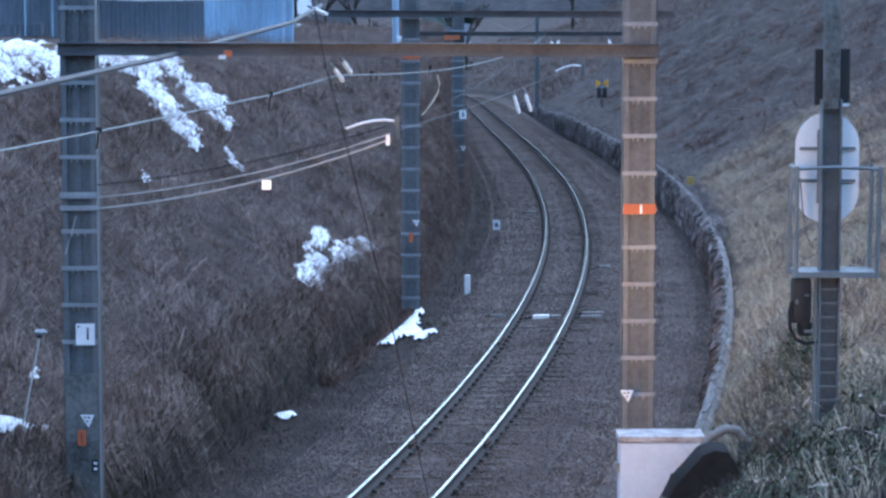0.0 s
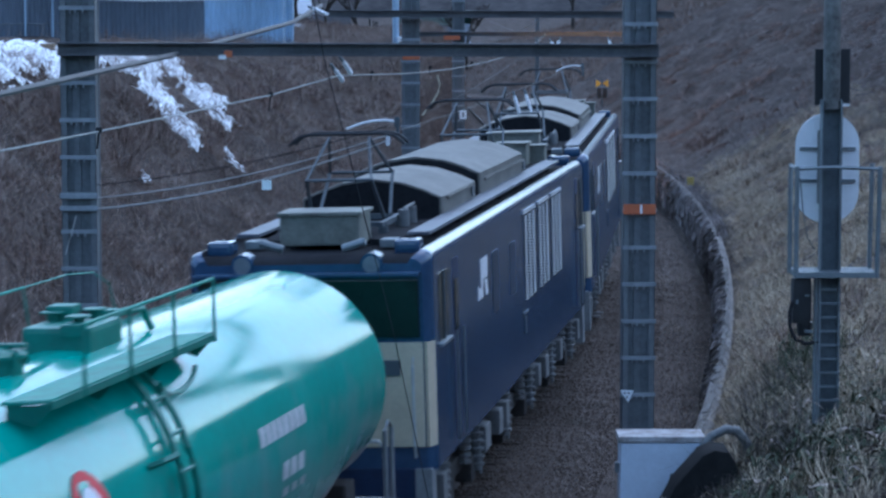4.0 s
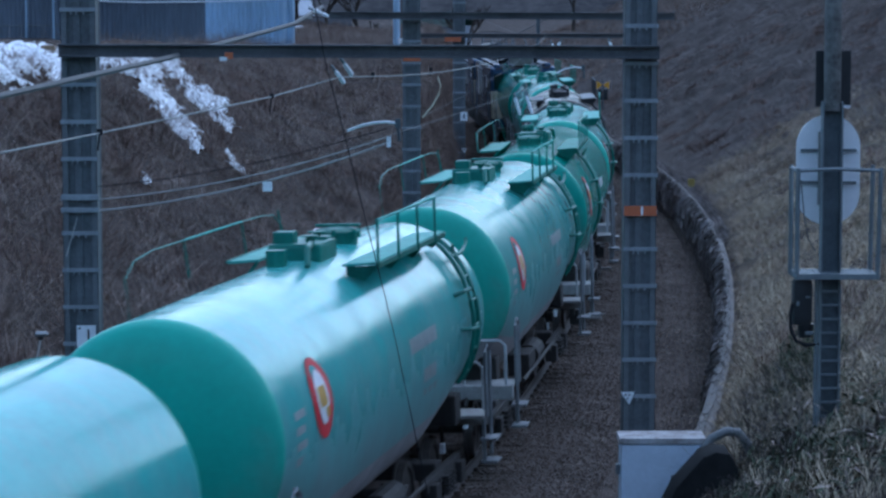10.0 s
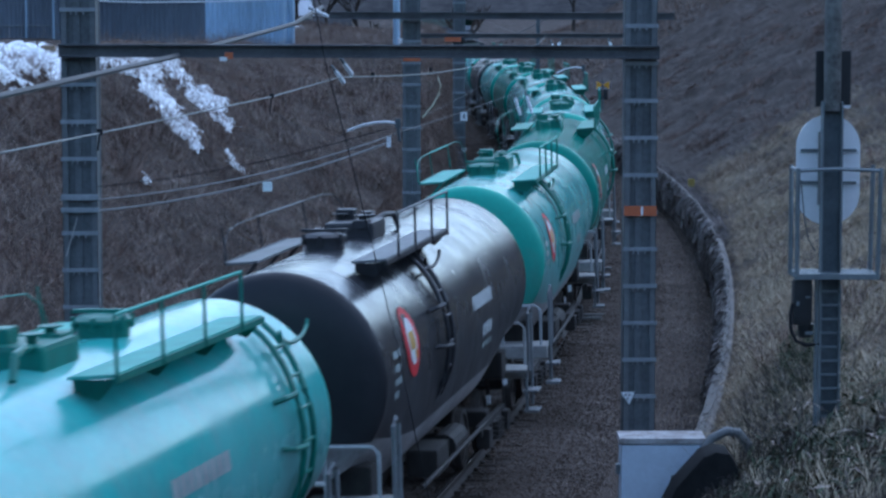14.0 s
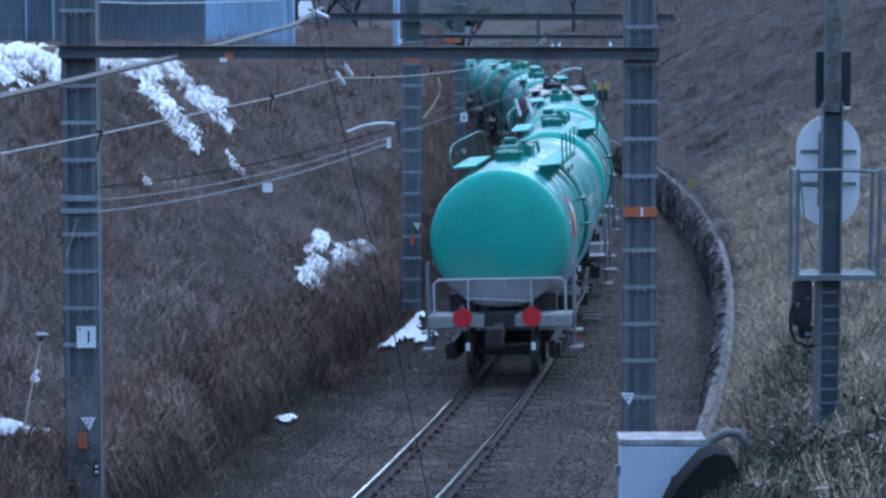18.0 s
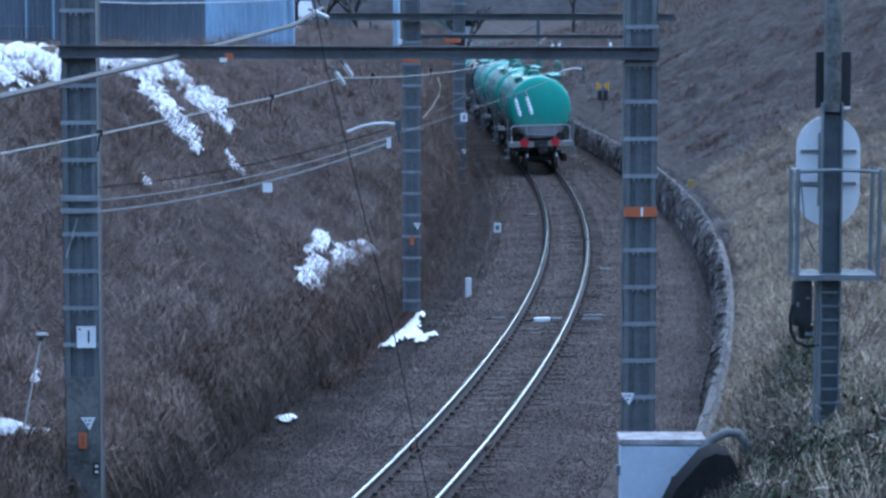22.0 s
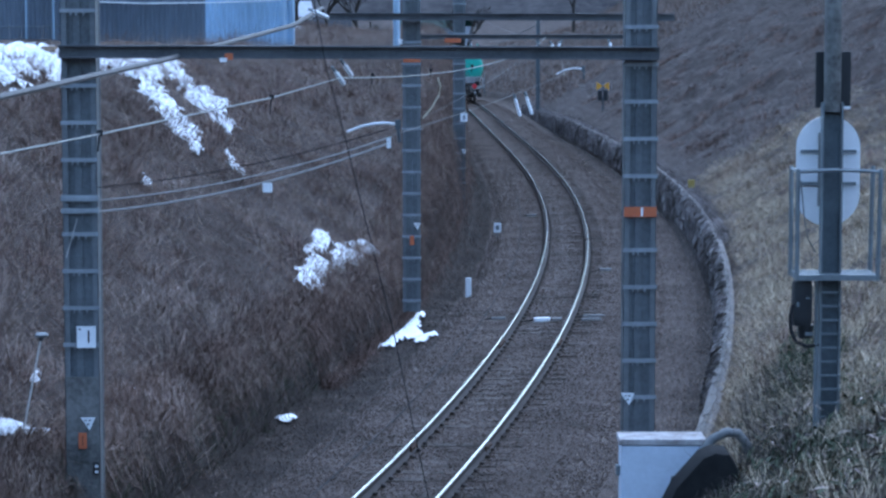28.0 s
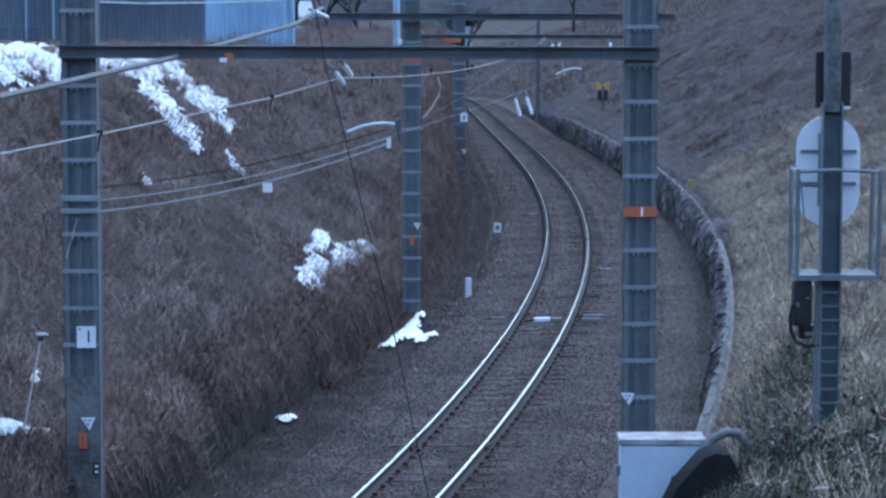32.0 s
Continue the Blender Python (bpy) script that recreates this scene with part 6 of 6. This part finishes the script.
    # louvre panels, emblem and doors on both sides
    for s in (-1, 1):
        for g in range(3):
            x0 = -0.1 + 1.75 * g
            bm = B()
            box(bm, (x0 + 0.68, s * (HW + 0.012), 3.47), (1.4, 0.03, 0.05))
            part("louvre_hood", bm, PALE, body)
            for c in range(3):
                bm = B()
                for k in range(28):
                    z = 2.2 + k * 0.044
                    box(bm, (x0 + 0.22 + 0.46 * c, s * (HW + 0.012), z), (0.28, 0.024, 0.022), Euler((s * 0.6, 0, 0)).to_matrix())
                part("louvre", bm, LOUVRE, body)
        for x, wd in ((-6.7, 0.46), (7.25, 0.4)):
            bm = B()
            box(bm, (x, s * (HW - 0.002), 2.38), (wd, 0.012, 2.16))
            dr = part("cab_door", bm, LOCODARK, body)
            bm = B()
            box(bm, (x, s * (HW + 0.008), 2.9), (wd * 0.6, 0.012, 0.62))
            part("door_pane", bm, GLASSY, dr)
            for dx in (-wd / 2 - 0.06, wd / 2 + 0.06):
                bm = B()
                rod(bm, (x + dx, s * (HW + 0.05), 1.3), (x + dx, s * (HW + 0.05), 2.6), 0.016, 6)
                part("grab_rail", bm, GALV, dr)
        for x, wd in ((-7.65, 0.75), (8.0, 0.55)):
            bm = B()
            box(bm, (x, s * (HW - 0.004), 3.0), (wd, 0.02, 0.8), bevel=0.005)
            pane = part("cab_side_pane", bm, GLASSY, body)
            bm = B()
            box(bm, (x, s * (HW + 0.02), 2.57), (wd + 0.08, 0.06, 0.04), bevel=0.01)
            part("window_sill", bm, GALV, pane)
            bm = B()
            box(bm, (x, s * (HW + 0.012), 3.0), (0.05, 0.02, 0.8))
            part("window_bar", bm, GALV_DARK, pane)
        strokes = ([(-0.32, -0.38), (0.02, -0.38), (0.02, 0.38), (-0.12, 0.38), (-0.12, -0.22), (-0.32, -0.1)],
                   [(0.06, -0.02), (0.34, -0.02), (0.34, 0.38), (0.06, 0.38)], [(0.14, -0.06), (0.3, -0.06), (0.38, -0.38), (0.22, -0.38)])
        for shape in strokes:
            bm = B()
            extrude(bm, [(-4.38 - s * x * 1.3, 2.97 + z * 0.66) for x, z in shape], s * (HW + 0.002), s * (HW + 0.008))
            part("emblem_bar", bm, WHITE, body)
        for x, wd, h in ((-3.15, 0.62, 0.82), (-1.35, 0.6, 0.72)):
            bm = B()
            box(bm, (x, s * (HW + 0.001), 2.8), (wd, 0.012, h), bevel=0.004)
            part("side_hatch", bm, HATCHDARK, body, "dull dark hatch in the body side")
        bm = B()
        box(bm, (0.0, s * (HW + 0.008), 2.02), (0.5, 0.02, 0.03))
        box(bm, (-0.1, s * (HW + 0.008), 1.85), (0.1, 0.02, 0.25))
        part("filler_flap", bm, GALV_DARK, body)
    # cab ends
    for e in (-1, 1):
        X = e * (L + 0.006)
        bm = B()
        box(bm, (X, 0, 2.07), (0.03, 2.62, 1.2), bevel=0.01)
        nose = part("cream_apron", bm, CREAM, body, "cream painted cab front")
        for s in (-1, 1):
            bm = B()
            box(bm, (X - e * 0.1, s * 1.37, 2.07), (0.2, 0.05, 1.2), Euler((0, 0, -e * s * 0.32)).to_matrix())
            part("apron_corner", bm, CREAM, nose)
        bm = B()
        box(bm, (X + e * 0.0, -0.66, 3.06), (0.04, 1.24, 0.66), bevel=0.01)
        box(bm, (X + e * 0.0, 0.66, 3.06), (0.04, 1.24, 0.66), bevel=0.01)
        part("windscreen", bm, GLASSY, body)
        bm = B()
        box(bm, (X + e * 0.05, 0, 3.46), (0.2, 2.62, 0.05), bevel=0.012)
        part("visor", bm, LOCOBLUE, body)
        for y in (-0.75, 0.75):
            bm = B()
            rod(bm, (X - e * 0.2, y, 3.58), (X + e * 0.04, y, 3.57), 0.13, 16)
            lampc = part("headlamp_case", bm, LOCOBLUE, body, smooth=False)
            bm = B()
            rod(bm, (X + e * 0.035, y, 3.57), (X + e * 0.05, y, 3.57), 0.1, 16)
            part("headlamp", bm, LENS, lampc)
        bm = B()
        box(bm, (X + e * 0.02, -0.62, 2.38), (0.02, 0.85, 0.18), bevel=0.004)
        part("grille", bm, GALV_DARK, nose)
        bm = B()
        box(bm, (X - e * 0.1, 0, 1.05), (0.2, 2.5, 0.36), bevel=0.03)
        part("buffer_beam", bm, LOCODARK, w)
        bm = B()
        box(bm, (X + e * 0.25, 0, 0.88), (0.7, 0.24, 0.26), bevel=0.04)
        part("coupler", bm, BOGIE, w)
        for s in (-1, 1):
            bm = B()
            tube(bm, [(X + e * 0.03, s * 1.2, 1.35), (X + e * 0.1, s * 1.2, 1.5), (X + e * 0.1, s * 1.2, 2.4), (X + e * 0.03, s * 1.2, 2.5)], 0.016)
            part("grab_rail", bm, PALE, nose)
        for s in (-1, 1):
            bm = B()
            box(bm, (X - e * 0.12, s * 1.28, 0.86), (0.3, 0.2, 0.72), bevel=0.02)
            part("step_panel", bm, MIDGREY, w, "worn grey step panel")
    bm = B()
    box(bm, (0, 0, 1.1), (16.6, 2.5, 0.2))
    part("frame_sill", bm, LOCODARK, w)
    for s in (-1, 1):
        for x, wd in ((-7.6, 0.32), (-3.9, 0.5), (-2.6, 0.36), (-1.9, 0.3), (1.9, 0.3), (2.9, 0.42), (4.9, 0.36), (7.6, 0.32)):
            bm = B()
            box(bm, (x, s * 1.27, 0.84), (wd, 0.22, 0.34), bevel=0.03)
            part("equipment_box", bm, GREYPAINT, w)
        for x in (-7.1, -4.2, -1.4, 1.4, 4.2, 7.1):
            bm = B()
            prof = [(0, 0), (0, 0.07)]
            for k in range(6):
                prof += [(0.05 + k * 0.1, 0.07), (0.06 + k * 0.1, 0.12), (0.09 + k * 0.1, 0.12), (0.1 + k * 0.1, 0.07)]
            lathe(bm, prof + [(0.65, 0.07), (0.65, 0)], 10, Matrix.Translation((x, s * 1.24, 0.45)) @ Matrix.Rotation(radians(-90), 4, "Y"))
            part("coil_spring", bm, GREYPAINT, w)
            bm = B()
            rod(bm, (x + 0.35, s * 1.26, 1.05), (x + 0.3, s * 1.26, 0.35), 0.022, 6)
            part("sand_pipe", bm, MIDGREY, w)
    for x in (-5.6, 0, 5.6):
        bm = B()
        box(bm, (x, 0, 0.62), (0.6, 2.0, 0.3), bevel=0.03)
        frame_part = part("bogie", bm, BOGIE, w)
        for s in (-1, 1):
            bm = B()
            box(bm, (x, s * 1.05, 0.62), (3.6, 0.12, 0.22), bevel=0.03)
            box(bm, (x, s * 1.0, 0.42), (0.9, 0.2, 0.4), bevel=0.05)
            part("side_frame", bm, BOGIE, frame_part)
            bm = B()
            box(bm, (x + 2.2, s * 1.15, 0.75), (0.4, 0.25, 0.45), bevel=0.04)
            part("sand_box", bm, BOGIE, frame_part)
            for dx in (-1.25, 1.25):
                bm = B()
                box(bm, (x + dx, s * 1.12, 0.5), (0.36, 0.22, 0.34), bevel=0.04)
                part("axle_box", bm, BOGIE, frame_part)
                bm = B()
                rod(bm, (x + dx, s * 0.5, 0.56), (x + dx, s * 0.64, 0.56), 0.56, 22)
                part("wheel", bm, WHEELSTEEL, frame_part)
            for dx in (-1.6, -0.9, 0.9, 1.6):
                bm = B()
                for k in range(5):
                    rod(bm, (x + dx, s * 1.16, 0.62 + k * 0.09), (x + dx, s * 1.16, 0.67 + k * 0.09), 0.1, 10)
                part("spring", bm, GREYPAINT, frame_part)
    return w


LABEL = {"green": "deep green railway tank wagon with walkway and red emblem", "teal": "light teal railway tank wagon with walkway and red emblem",
         "black": "black railway tank wagon with walkway and red emblem"}
KINDS = ("green", "teal", "black", "teal", "green", "teal", "teal", "teal", "green", "teal", "black", "teal", "teal", "teal")
TURNED = (0, 1, 0, 0, 0, 1, 1, 0, 1, 0, 0, 1, 0, 0)
MASTER = {}
WAGONS = []
for k in zip(KINDS, TURNED):
    if k not in MASTER:
        MASTER[k] = tank_wagon({"green": GREEN, "teal": TEAL, "black": SOOT}[k[0]], BLACKTRIM if k[0] == "black" else GREENPART, LABEL[k[0]], bool(k[1]))
        WAGONS.append(MASTER[k])
    else:
        WAGONS.append(copy_thing(MASTER[k], Matrix()))
markers(WAGONS[-1])
tagged(WAGONS[-1], "last teal railway tank wagon with red tail discs")
LOCOS = [locomotive("dark blue electric locomotive with grey roof covers"), None]
LOCOS[1] = copy_thing(LOCOS[0], Matrix())
# the leading locomotive's lit lamps: a small bright burner deep in each hood
for y in (-0.75, 0.75):
    # each hood is an added tube, out of view, that narrows the beam
    bm = B()
    lathe(bm, [(8.6, 0.0), (8.6, 0.062), (8.615, 0.062), (8.615, 0.05), (9.05, 0.05), (9.05, 0.062), (8.62, 0.066), (8.59, 0.066), (8.59, 0.0)], 18, Matrix.Translation((0, y, 3.57)))
    hood = part("headlamp_hood", bm, BLACK, LOCOS[0], "added black tube that narrows the headlamp beam")
    bm = B()
    rod(bm, (8.62, y, 3.57), (8.63, y, 3.57), 0.045, 16)
    part("burner", bm, LAMPGLOW, hood, "lit warm headlamp burner")


def tail(t):
    return 37.99 + 14.669 * (t - 19)


def on_line(s, half):
    """The pose of a vehicle whose bogies stand half before and behind s."""
    p, q = canted(np.array([s - half, s + half]), 0.0, 0.0)
    d = q - p
    return Matrix.Translation((p + q) / 2) @ Euler((-CANT, -math.atan2(d[2], math.hypot(d[0], d[1])), math.atan2(d[1], d[0]))).to_matrix().to_4x4()


def motions():
    times = [0.5 * i for i in range(65)]
    for k, w in enumerate(WAGONS):
        walk(w, [(t, on_line(tail(t) + 5.38 + 13.57 * (13 - k), 4.1)) for t in times])
    for k, w in enumerate(LOCOS):
        walk(w, [(t, on_line(tail(t) + 6.38 + 13.57 * 13.5 + 7.85 + 18.6 * (1 - k), 5.6)) for t in times])


motions()
